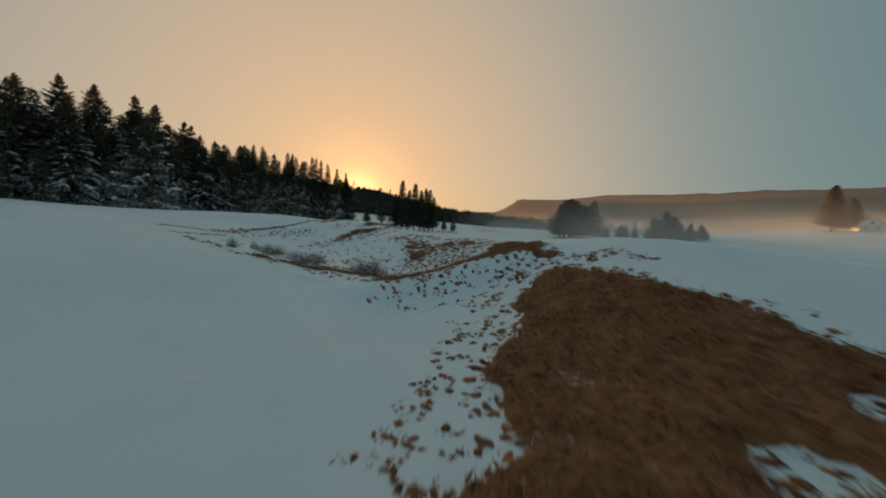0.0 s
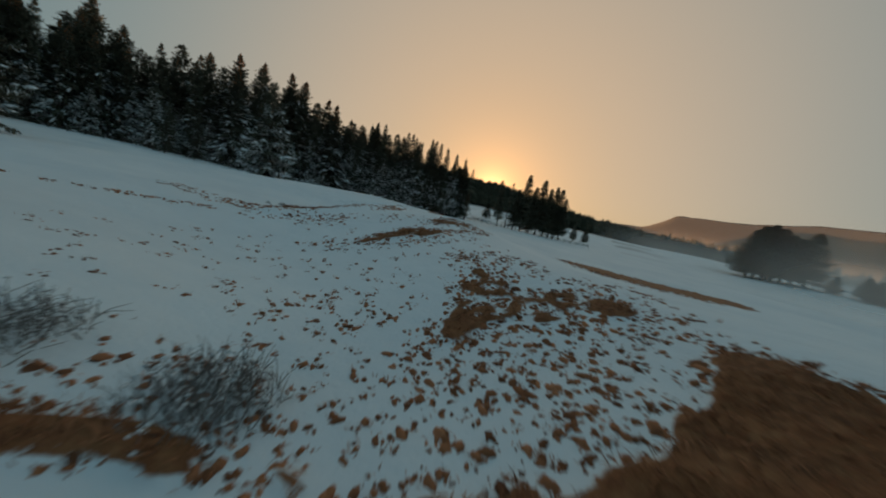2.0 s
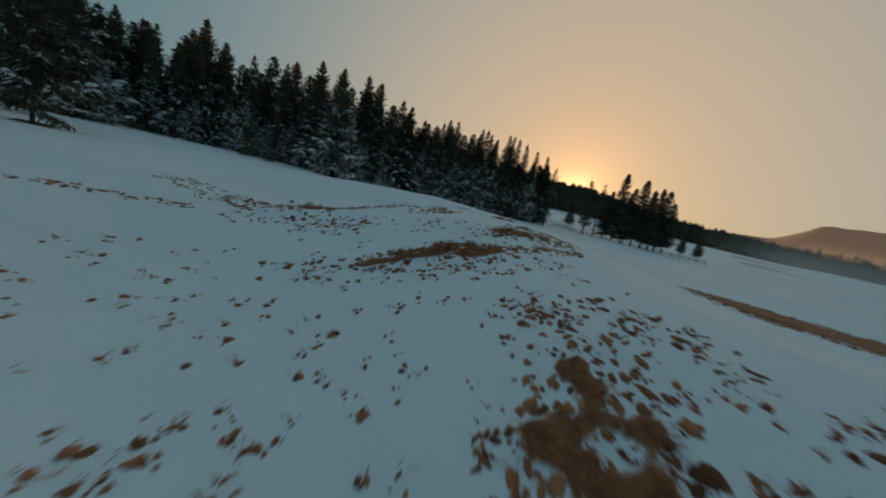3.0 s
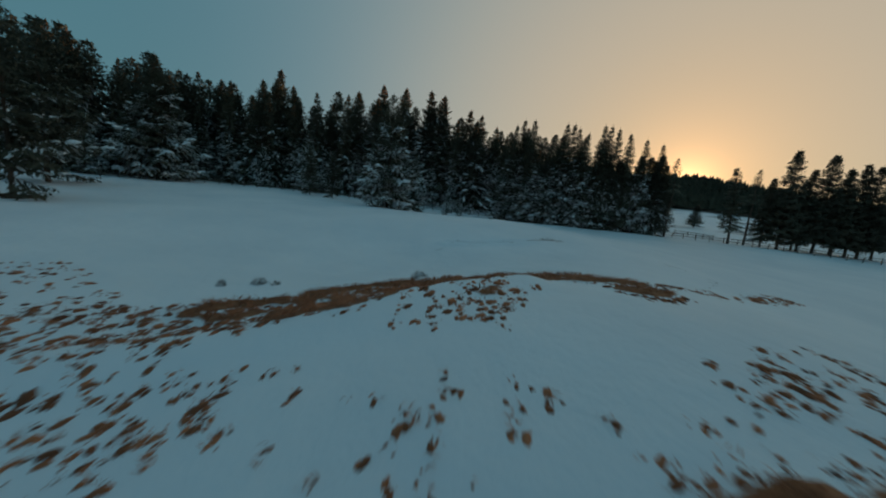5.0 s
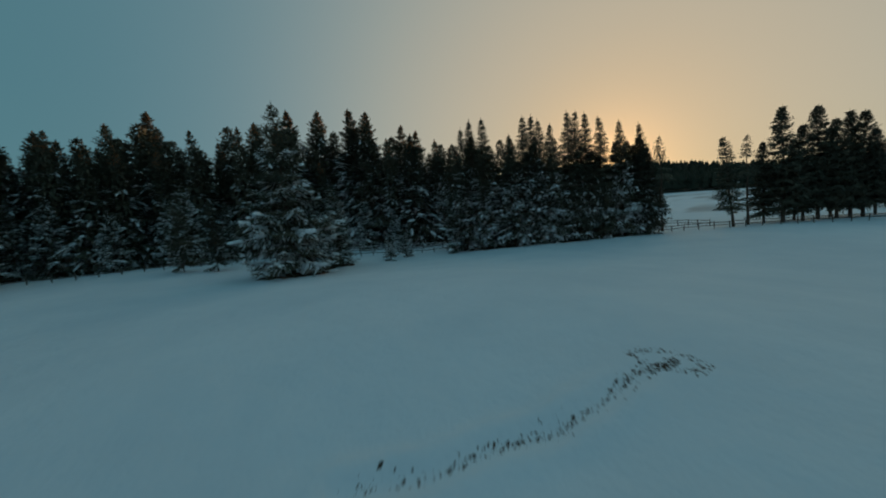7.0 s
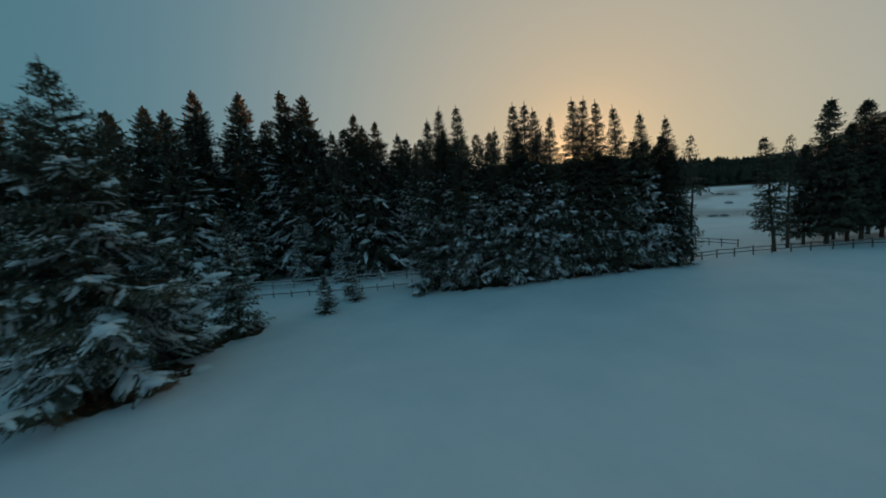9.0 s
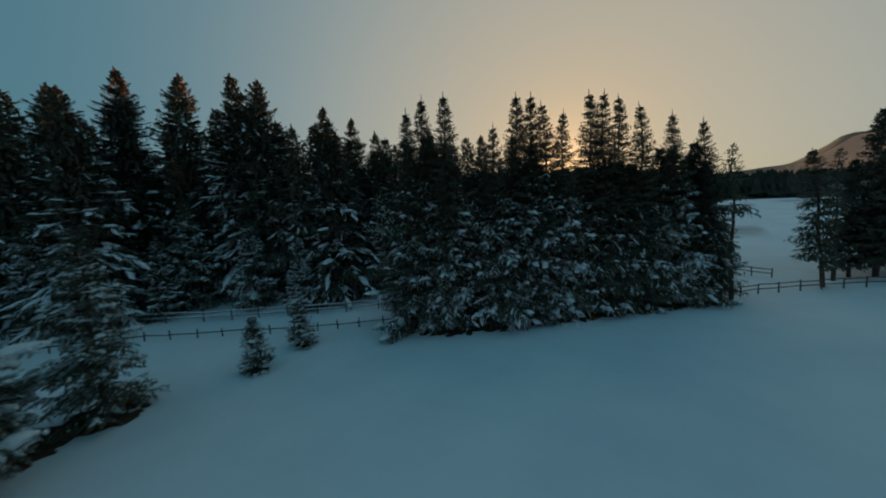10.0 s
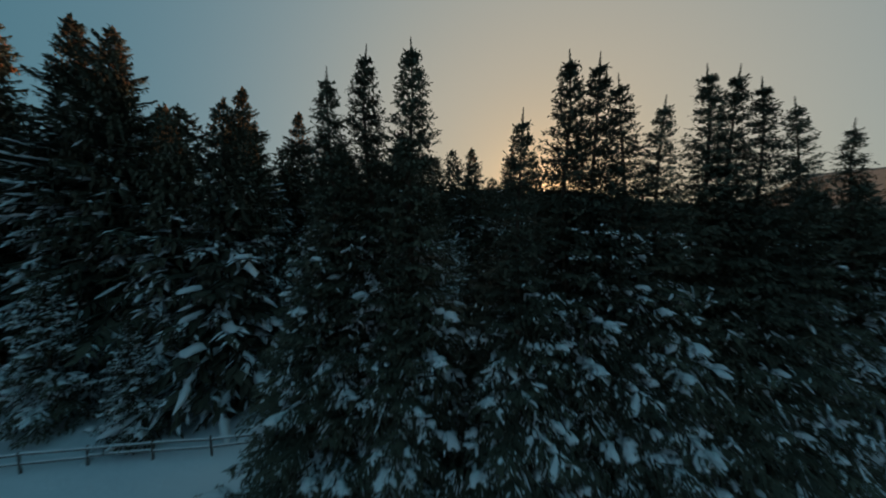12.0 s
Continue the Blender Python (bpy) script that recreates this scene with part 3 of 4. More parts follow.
def fir(h, r, seed, levels, per, base=0.06, gain=1.18, power=1.05, droop=0.25, tip=0.2, weep=0.3, step=0.34, needle=0.3, wide=0.05, snow=0.8, snow_top=0.7, clump=1.0, frost=0.15, ridge=0.7, lean=0.0):
    """A spruce with limbs, side sprays and hanging twigs: an Empty with trunk, crown and the snow on its boughs."""
    rnd = random.Random(seed)
    root = new("spruce_tree")
    pts = [(lean * h * k / 8 + 0.01 * h * math.sin(k * 1.3 + seed) * (k / 8), 0.008 * h * math.cos(k * 1.7 + seed) * (k / 8), h * k / 8 - 0.3 * (k == 0)) for k in range(9)]
    v, f = tube(pts, [(0.012 * h + 0.04) * (1 - 0.93 * k / 8) for k in range(9)], 7)
    part("trunk", v, f, BARK, root, smooth_shade=True)
    crown, lying = Heap(), Heap()
    z_up = Vector((0, 0, 1))

    def axis_at(z):
        k = min(max(z / h, 0), 0.999) * 8
        i = int(k)
        return Vector(pts[i]).lerp(Vector(pts[i + 1]), k - i)

    def blade(b, d, up, length, w):
        side = d.cross(up)
        if side.length > 1e-4:
            side.normalize()
            m = b + d * length * 0.4
            crown.add([tuple(b), tuple(m + side * w), tuple(b + d * length), tuple(m - side * w)], [(0, 1, 2), (0, 2, 3)])

    def lump(a, b, w, thick):
        ax = b - a
        side = ax.cross(z_up)
        if side.length < 1e-4:
            return
        side.normalize()
        v2, f2 = [], []
        for t, ww, tt in ((0.0, 0.3, 0.3), (0.3, 1.0, 1.0), (0.7, 0.85, 0.9), (1.0, 0.25, 0.3)):
            ww, tt = w * ww * rnd.uniform(0.7, 1.3), thick * tt * rnd.uniform(0.7, 1.3)
            c = a + ax * t + side * ww * rnd.uniform(-0.4, 0.4)
            for x, y in ((-1, -0.4), (-0.45, 0.9), (0.5, 0.85), (1, -0.4)):
                v2.append(tuple(c + side * x * ww * rnd.uniform(0.6, 1.3) + z_up * y * tt))
        for k in range(3):
            for x in range(4):
                i, j = k * 4 + x, k * 4 + (x + 1) % 4
                f2.append((i, j, j + 4, i + 4))
        lying.add(v2, f2)

    for i in range(levels):
        u0 = ((i + 0.5) / levels) ** 0.78
        turn = rnd.uniform(0, 6.28)
        n = per if u0 < 0.93 else max(4, per - 2)
        for j in range(n):
            u = min(0.985, max(0.0, u0 + rnd.uniform(-1.1, 1.1) / levels))
            a = turn + 6.283 * j / n + rnd.uniform(-0.35, 0.35)
            length = r * min(1.0, gain * (1 - u) ** power) * rnd.uniform(0.6 + 0.2 * u * u, 1.15) + 0.08
            out, cross = Vector((math.cos(a), math.sin(a), 0)), Vector((-math.sin(a), math.cos(a), 0))
            start = axis_at(h * (base + (0.972 - base) * u))
            fall = droop * rnd.uniform(0.3, 1.6) * (1 - u) - 1.0 * max(0.0, u - 0.45) * rnd.uniform(0.5, 1.3)

            def at(s):
                return start + out * length * s + z_up * length * (-fall * s + tip * (1 - 0.6 * u) * s ** 2.4)
            bw = 0.011 * length + 0.012
            e0, e1, e2 = at(0), at(0.5), at(1.0)
            crown.add([tuple(e0 + z_up * bw), tuple(e0 - z_up * bw), tuple(e1 + cross * bw), tuple(e1 - cross * bw), tuple(e1 - z_up * bw), tuple(e2)], [(0, 4, 2), (0, 3, 4), (0, 2, 3), (1, 4, 3), (2, 4, 5), (3, 4, 5), (2, 5, 3)])
            chance = snow * max(0.0, 1 - (u / snow_top) ** 2) * rnd.choice((0.0, 0.05, 0.4, 1.0, 2.3))
            lift = z_up * (0.03 + 0.02 * length)
            m = max(3, int(length / step))
            for q in range(m):
                s = 0.08 + 0.92 * (q + rnd.random()) / m
                p = at(s)
                fwd = (at(s + 0.06) - at(s - 0.06)).normalized()
                for side in (-1, 1):
                    l2 = min(1.7, (0.5 * length * (1 - s) ** 0.8 * min(1.0, 3 * s) + 0.26) * rnd.uniform(0.65, 1.2))
                    d = (fwd * 0.62 + cross * side * 0.75 + z_up * (rnd.uniform(-0.35, 0.35) - weep * rnd.uniform(0.3, 1.4) * (1.1 - 1.2 * u))).normalized()
                    blade(p, d, z_up, l2, 0.03 + 0.05 * l2)
                    k = max(3, int(l2 / (0.42 * needle)))
                    for w in range(k):
                        t = (w + rnd.random()) / k
                        hang = rnd.uniform(0.1 - 0.9 * u, 1.1)
                        dd = (d * rnd.uniform(0.3, 0.8) + d.cross(z_up) * rnd.choice((-0.7, 0.7)) - z_up * hang).normalized()
                        blade(p + d * l2 * t, dd, out if hang > 0.7 else z_up, needle * rnd.uniform(0.65, 1.35) * (1 - 0.35 * u * u), wide * (1 + 0.4 * u) * rnd.uniform(0.7, 1.3))
                    if rnd.random() < chance * (0.35 + 0.6 * s):
                        lump(p + d * l2 * 0.12 + lift, p + d * l2 * rnd.uniform(0.55, 1.1) + lift - z_up * weep * l2 * rnd.uniform(0.0, 1.3), clump * (0.05 + 0.09 * l2) * (0.3 + 1.5 * rnd.random() ** 2), 0.035 + 0.05 * l2)
                    elif rnd.random() < frost * max(0.0, 1 - u / snow_top):
                        t = rnd.uniform(0.2, 0.9)
                        lump(p + d * l2 * t + lift * 0.5, p + d * (l2 * t + 0.16) - z_up * 0.06, 0.035 * rnd.uniform(0.6, 1.5), 0.025)
            if rnd.random() < chance * ridge:
                stops = (0.25, 0.42, 0.6, 0.8, 1.0)
                for a0, a1 in zip(stops, stops[1:]):
                    if rnd.random() < 0.55:
                        lump(at(a0) + lift, at(a1 + 0.02 - 0.1 * rnd.random()) + lift, clump * (0.07 + 0.035 * length) * rnd.uniform(0.6, 1.4), 0.06 + 0.03 * length)
            if rnd.random() < 0.5 * chance:
                lump(at(0.8) + lift, at(1.05) + lift - z_up * 0.1 * length * rnd.random(), clump * (0.1 + 0.05 * length) * rnd.uniform(0.7, 1.3), 0.08 + 0.03 * length)
    for j in range(14):
        a = 2.4 * j
        blade(axis_at(h * (0.94 + 0.004 * j)), Vector((0.36 * math.cos(a), 0.36 * math.sin(a), 0.93)).normalized(), z_up, (0.022 - 0.0014 * j) * h, 0.0022 * h)
    part("crown", crown.v, crown.f, NEEDLES, root)
    if lying.v:
        tagged(part("snow_load", lying.v, lying.f, SNOW_CLUMP, root, "white snow clumps on the boughs", True), kind="stuff")
    return root


def plant(proto, x, y, h, proto_h, turn, label, group, wide=1.0):
    k = h / proto_h
    m = Matrix.Translation((x, y, height(x, y) - 0.12)) @ Matrix.Rotation(turn, 4, "Z") @ Matrix.Diagonal((k * wide, k * wide, k, 1))
    return tagged(copy_thing(proto, m), label, "tree", group)


HERO = [fir(22, 3.7, 11, 50, 7, 0.04, 1.2, 0.88, 0.5, 0.16, 0.5, 0.24, 0.24, 0.042, 0.75, 0.68, 1.1, 0.6, 0.6),
        fir(22, 3.6, 12, 52, 7, 0.03, 1.2, 0.88, 0.5, 0.16, 0.5, 0.24, 0.24, 0.042, 0.26, 0.55, 0.95, 0.3, 0.5),
        fir(22, 3.4, 13, 50, 7, 0.05, 1.2, 0.86, 0.5, 0.16, 0.5, 0.24, 0.24, 0.042, 0.66, 0.64, 1.1, 0.6, 0.6)]
OLD = [spruce(30, 7.2, 24, 36, 8, 26, 0.05, 1.15, 0.8, 0.95, load=6, clump=1.2, finger=True, sun_tips=260, fine=0.8, taper=0.7), spruce(30, 6.7, 25, 36, 8, 26, 0.05, 1.15, 0.78, 0.95, load=6, clump=1.2, finger=True, sun_tips=260, fine=0.8, taper=0.7)]
TALL = [spruce(30, 7.2, 21, 32, 8, 14, 0.05, 1.3, 0.78, 1.35, load=5, clump=1.35, finger=True, sun_tips=170, taper=0.78), spruce(30, 6.5, 22, 32, 7, 14, 0.06, 1.2, 0.74, 1.35, load=5, clump=1.35, finger=True, sun_tips=110, taper=0.8), spruce(30, 7.6, 23, 30, 8, 14, 0.05, 1.2, 0.76, 1.4, load=5, clump=1.35, finger=True, sun_tips=190, taper=0.78)]
SNOWY = [fir(13, 3.6, 31, 20, 7, 0.07, 1.1, 0.85, 0.3, 0.2, 0.35, 0.36, 0.36, 0.065, 1.7, 1.15, 1.05, 0.8, 0.8), fir(13, 3.2, 32, 20, 7, 0.07, 1.1, 0.85, 0.3, 0.2, 0.35, 0.36, 0.36, 0.065, 1.6, 1.1, 1.05, 0.8, 0.8)]
BACK = [spruce(28, 6.3, 41, 24, 7, 6, 0.25, 0.0, 0.5, 2.0), spruce(28, 5.6, 42, 24, 7, 6, 0.25, 0.0, 0.5, 2.0)]
THIN = [spruce(15, 1.7, 52, 16, 5, 8, 0.55, 0.0, 0.5, 0.9, 0.0, 0.3)]
GROVE = [fir(20, 4.1, 61, 32, 8, 0.13, 1.2, 0.8, 0.3, 0.2, 0.4, 0.42, 0.45, 0.1, 0.0, 0.5, 1.0, 0.0, 0.0), fir(20, 3.8, 62, 32, 8, 0.12, 1.2, 0.82, 0.3, 0.2, 0.4, 0.42, 0.45, 0.1, 0.0, 0.5, 1.0, 0.0, 0.0)]
BIG = fir(18, 6.0, 71, 26, 7, 0.07, 1.28, 0.92, 0.34, 0.22, 0.32, 0.28, 0.28, 0.045, 1.25, 0.74, 0.95, 0.8, 0.9)
THIN_LEAN = fir(15, 2.1, 51, 30, 6, 0.2, 1.15, 0.7, 0.45, 0.2, 0.4, 0.3, 0.34, 0.06, 0.1, 0.5, 1.0, 0.1, 0.2, -0.07)
FREE = fir(15, 4.6, 72, 17, 8, 0.11, 1.3, 0.8, 0.3, 0.2, 0.35, 0.36, 0.36, 0.07, 0.35, 0.6, 1.1, 0.1, 0.4)
TINY = fir(4, 1.15, 81, 14, 7, 0.03, 1.15, 0.8, 0.25, 0.2, 0.2, 0.18, 0.18, 0.035, 0.9, 1.2, 1.1, 0.5, 0.5)
protos = HERO + OLD + TALL + SNOWY + BACK + THIN + GROVE + [BIG, THIN_LEAN, FREE, TINY]

pick = random.Random(5)
STRIP_LABEL = "tall dark spruce with snowy lower boughs in a strip"
# the strip of spruces at the edge of the meadow
STRIP = [
    (-58.6, 90.4, 21.2, 0), (-58.0, 92.0, 22.6, 0), (-55.5, 92.0, 22.3, 2), (-51.0, 92.9, 18.6, 0), (-49.9, 95.6, 21.6, 2), (-49.0, 96.8, 21.6, 0),
    (-48.0, 97.6, 20.8, 2), (-46.6, 98.6, 19.8, 2), (-44.8, 101.2, 21.8, 1), (-43.7, 101.9, 21.6, 1), (-42.6, 102.9, 21.2, 1), (-40.9, 104.6, 20.5, 1),
    (-38.3, 106.6, 19.4, 0), (-35.9, 108.3, 18.6, 1), (-54.9, 90.4, 15.0, 0), (-47.9, 95.9, 13.0, 2),
]
for x, y, h, k in STRIP:
    plant(HERO[k], x, y, h, 22, pick.uniform(0, 6.28), STRIP_LABEL, "shelter strip")
for t in np.linspace(0, 1, 11):
    x, y = -59.2 + 22.4 * t + pick.uniform(-0.5, 0.5), 89.6 + 20.0 * t + pick.uniform(-0.5, 0.5)
    plant(SNOWY[pick.randrange(2)], x, y, pick.uniform(5.5, 8.5), 13, pick.uniform(0, 6.28), "young snow-laden spruce under the shelter strip", "shelter strip", 0.7)

for t in np.linspace(0, 1, 9):
    x, y = -60.0 + 22.0 * t + pick.uniform(-0.8, 0.8), 92.5 + 19.0 * t + pick.uniform(-0.8, 0.8)
    plant(GROVE[pick.randrange(2)], x, y, pick.uniform(12.5, 15.5), 20, pick.uniform(0, 6.28), "dark spruce in the back of the shelter strip", "shelter strip", 1.4)

for x, y, h in ((-37.2, 109.6, 15.5), (-39.6, 108.4, 16.5), (-42.0, 106.2, 15.0), (-38.4, 110.6, 16.5), (-36.6, 110.8, 17.0), (-35.6, 111.4, 15.0)):
    plant(GROVE[pick.randrange(2)], x, y, h, 20, pick.uniform(0, 6.28), "dark spruce in the back of the shelter strip", "shelter strip", 1.05)

# the forest on the west side
EDGE = [(-62, -22), (-80, 5), (-91, 23), (-97, 40), (-91, 54), (-89, 63), (-87, 73), (-81.2, 79), (-75, 85.3), (-70.3, 90.2), (-67, 97), (-66.5, 108), (-66.5, 125)]
TALL_AT = [(-84.7, 88.8, 30.0), (-88.7, 87.3, 31.5), (-96, 83, 32), (-97.6, 76.7, 31.5), (-84.8, 99, 28.5), (-91.7, 110, 30), (-100.5, 70.6, 28.5), (-87.6, 70.8, 25), (-122.5, 54.9, 34)]
placed = []


def free(x, y, gap):
    return all((x - a) ** 2 + (y - b) ** 2 > gap * gap for a, b in placed)


def beyond_edge(x, y):
    """Metres behind the forest's edge."""
    best, sign = 1e9, -1
    for (ax, ay), (bx, by) in zip(EDGE, EDGE[1:]):
        dx, dy = bx - ax, by - ay
        t = min(1, max(0, ((x - ax) * dx + (y - ay) * dy) / (dx * dx + dy * dy)))
        d = math.hypot(x - ax - t * dx, y - ay - t * dy)
        if d < best:
            best, sign = d, (1 if dx * (y - ay) - dy * (x - ax) > 0 else -1)
    return sign * best


for x, y, h in TALL_AT:
    placed.append((x, y))
    plant(OLD[pick.randrange(2)], x, y, h, 30, pick.uniform(0, 6.28), "tall old spruce with snow on its middle boughs", "forest trees")
for k in range(4000):
    x, y = pick.uniform(-140, -60), pick.uniform(-20, 150)
    d = beyond_edge(x, y)
    if not 0.5 < d < 33 or not free(x, y, 3.5 if d < 5 else 4.6 if d < 15 else 5.4):
        continue
    placed.append((x, y))
    if y < 6:
        continue
    if d < 4.5:
        plant(SNOWY[pick.randrange(2)], x, y, pick.uniform(8, 15), 13, pick.uniform(0, 6.28), "snow-laden spruce at the forest edge", "forest edge")
    elif d < 15:
        plant(TALL[pick.randrange(3)], x, y, pick.uniform(19, 27), 30, pick.uniform(0, 6.28), "tall spruce with snow on its lower boughs", "forest trees")
    else:
        plant(BACK[pick.randrange(2)], x, y, pick.uniform(21, 29), 28, pick.uniform(0, 6.28), "dark spruce deep in the forest", "forest trees")

# single trees on the meadow
plant(BIG, -59.2, 60.2, 19.0, 18, 0.4, "broad old spruce laden with snow, standing alone", "meadow trees", 0.9)
plant(BIG, -89.0, 28.8, 22.0, 18, 2.1, "broad snow-laden spruce before the forest", "meadow trees", 0.95)
plant(BIG, -64.0, 64.2, 11.5, 18, 1.0, "snow-laden spruce beside the big one", "meadow trees", 0.62)
plant(SNOWY[1], -64.3, 68.6, 11.4, 13, 2.0, "slim snowy spruce before the fence", "meadow trees", 1.02)
plant(BIG, -58.2, 89.2, 14.0, 18, 3.0, "broad snow-laden spruce at the strip's end", "shelter strip", 0.85)
plant(TINY, -63.3, 76.5, 4.2, 4, 0.2, "small snow-dusted spruce sapling", "saplings")
plant(TINY, -65.0, 81.0, 4.1, 4, 2.2, "small snow-dusted spruce sapling", "saplings", 1.1)
plant(FREE, -46.8, 23.8, 13.5, 15, 1.0, "broad dark spruce standing free before the forest", "meadow trees", 0.82)
plant(FREE, -64.0, 21.5, 17.0, 15, 3.0, "broad dark spruce standing free before the forest", "meadow trees")

for x, y, h in ((-80.2, 53.1, 11.0), (-75.7, 56.3, 10.0)):
    plant(FREE, x, y, h, 15, pick.uniform(0, 6.28), "slim snowy spruce with a bare foot before the fence", "meadow trees", 0.62)

# the grove and the thin trees by the gap
plant(THIN_LEAN, -25.2, 119.9, 15.5, 15, 0.0, "leaning thin spruce with few boughs beside the fence", "gap trees")
plant(THIN[0], -33.6, 110.4, 16.0, 15, 0.5, "bare-stemmed thin spruce at the end of the strip", "gap trees")
plant(THIN[0], -23.5, 124.0, 15.5, 15, 1.5, "bare-stemmed thin spruce by the grove", "gap trees")
for x, y, h in [(-19.1, 128.5, 20.2), (-21.5, 127.2, 14.5), (-16.6, 131.6, 17.0), (-14.6, 134.7, 20.3), (-12.2, 137.0, 18.0), (-10.4, 139.2, 19.2), (-8.8, 140.5, 19.0), (-17.5, 133.5, 15.0), (-12.5, 141.0, 17.0), (-7.0, 143.5, 16.0)]:
    plant(GROVE[pick.randrange(2)], x, y, h, 20, pick.uniform(0, 6.28), "dark snowless spruce in the small grove", "grove")

# trees across the valley
for x, y, h, k in [(64, 182, 20, 0), (67, 184, 22, 1), (70, 184, 23, 1), (73, 185, 22, 0), (76, 185, 20, 0), (79.5, 186, 19, 1), (83, 185, 22, 1), (73, 188, 21, 1)]:
    plant(GROVE[k], x, y, h, 20, pick.uniform(0, 6.28), "dark spruce in a clump across the valley", "valley clump", 1.95)
for x, y, h in [(101, 157, 13), (106, 156, 16), (111, 158, 14), (116, 160, 10), (92, 166, 8), (122, 163, 8), (130, 172, 9), (140, 178, 8), (88, 178, 7), (94, 174, 8.5), (98, 168, 7), (108, 164, 9), (114, 163, 8), (126, 167, 7.5), (135, 170, 7)]:
    plant(GROVE[pick.randrange(2)], x, y, h, 20, pick.uniform(0, 6.28), "low bushy conifer on the valley floor", "valley trees", 2.3)
for x, y, h in [(-2.3, 164.1, 8.5), (2.4, 162.2, 8.8)]:
    plant(GROVE[0], x, y, h, 20, pick.uniform(0, 6.28), "lone young spruce on the snowy slope", "slope trees")
plant(GROVE[1], -45.7, 175.9, 8.5, 20, 0.3, "round dark conifer on the far snow field", "slope trees", 1.8)
for x, y, h in [(196, 166, 24), (205, 172, 17), (212, 170, 16), (218, 176, 18)]:
    t = plant(GROVE[pick.randrange(2)], x, y, h, 20, pick.uniform(0, 6.28), "russet larch beside the white house", "larches", 1.5)
    for o in t.children:
        if o.name.startswith("crown"):
            o.data = o.data.copy()
            o.data.materials[0] = LARCH

for p in protos:
    for o in (*p.children_recursive, p):
        bpy.data.objects.remove(o)


# ---- woods on the ridge ----
def far_woods():
    rnd = np.random.RandomState(3)
    n = 8200
    az, r = rnd.uniform(-25, 62, n), rnd.uniform(318, 610, n)
    x, y = -r * np.sin(np.radians(az)), r * np.cos(np.radians(az))
    keep = (r + 60 * (fbm(x / 60, y / 60) - 0.5) > 330) & (rnd.rand(n) < smooth(-25, -17, az))
    x, y = x[keep], y[keep]
    z, h = land(x, y), rnd.uniform(8, 15, len(x))
    heap = Heap()
    for a, b, c, k in zip(x, y, z, h):
        w, t = k * 0.24, rnd.uniform(0, 6.28)
        v = [(a, b, c + k)]
        for lev, (zz, ww) in enumerate(((0.62, 0.55), (0.2, 1.0))):
            for j in range(5):
                q = t + 1.257 * j + lev
                ww2 = w * ww * rnd.uniform(0.7, 1.25)
                v.append((a + ww2 * math.cos(q), b + ww2 * math.sin(q), c + k * (zz + rnd.uniform(-0.06, 0.06))))
        f = [(0, 1 + j, 1 + (j + 1) % 5) for j in range(5)] + [(1 + j, 6 + j, 6 + (j + 1) % 5, 1 + (j + 1) % 5) for j in range(5)]
        heap.add(v, f)
    return tagged(mesh_object("far_woods", heap.v, heap.f, FAR_WOOD), "dark spruce woods covering the ridge", "woods", kind="stuff")


far_woods()


# ---- fences ----
def box_between(a, b, w, h):
    """A bar from a to b, w thick and h high, with chamfered upper edges."""
    a, b = Vector(a), Vector(b)
    d = (b - a).normalized()
    side = d.cross(Vector((0, 0, 1)))
    side = side.normalized() if side.length > 0.1 else Vector((1, 0, 0))
    up = side.cross(d)
    v = []
    for p in (a, b):
        for s, u in ((-0.5, -0.5), (0.5, -0.5), (0.5, 0.3), (0.3, 0.5), (-0.3, 0.5), (-0.5, 0.3)):
            v.append(tuple(p + side * s * w + up * u * h))
    f = [(i, (i + 1) % 6, 6 + (i + 1) % 6, 6 + i) for i in range(6)] + [tuple(range(6))[::-1], tuple(range(6, 12))]
    return v, f


def fence(points, spacing, tall, rails, label, snow_top=False, seed=1):
    rnd = random.Random(seed)
    root = new("fence")
    tagged(root, label, "fence")
    root.location = (points[0][0], points[0][1], height(*points[0]))
    o = root.location.copy()
    posts = []
    for (ax, ay), (bx, by) in zip(points, points[1:]):
        n = max(1, round(math.hypot(bx - ax, by - ay) / spacing))
        for k in range(n):
            posts.append((ax + (bx - ax) * k / n + rnd.uniform(-0.12, 0.12), ay + (by - ay) * k / n + rnd.uniform(-0.12, 0.12)))
    posts.append(points[-1])
    tops = []
    for x, y in posts:
        z = height(x, y)
        lx, ly, t = rnd.uniform(-0.07, 0.07), rnd.uniform(-0.07, 0.07), tall * rnd.uniform(0.92, 1.12)
        p = [(x - o.x, y - o.y, z - 0.3 - o.z), (x - o.x + lx * 0.5, y - o.y + ly * 0.5, z + t * 0.6 - o.z), (x - o.x + lx, y - o.y + ly, z + t - o.z)]
        v, f = tube(p, [0.075, 0.07, 0.06], 7)
        part("post", v, f, FENCE_WOOD, root)
        tops.append((x - o.x, y - o.y, z - o.z))
    for a, b in zip(tops, tops[1:]):
        for share in rails:
            za, zb = tall * share + rnd.uniform(-0.05, 0.05), tall * share + rnd.uniform(-0.05, 0.05)
            v, f = box_between((a[0], a[1], a[2] + za), (b[0], b[1], b[2] + zb), 0.06, 0.10)
            rail = part("rail", v, f, FENCE_WOOD, root)
            if snow_top:
                v, f = box_between((a[0], a[1], a[2] + za + 0.085), (b[0], b[1], b[2] + zb + 0.085), 0.09, 0.07)
                part("snow_cap", v, f, SNOW_CLUMP, rail, "thin white snow lying on the rail")
    return root


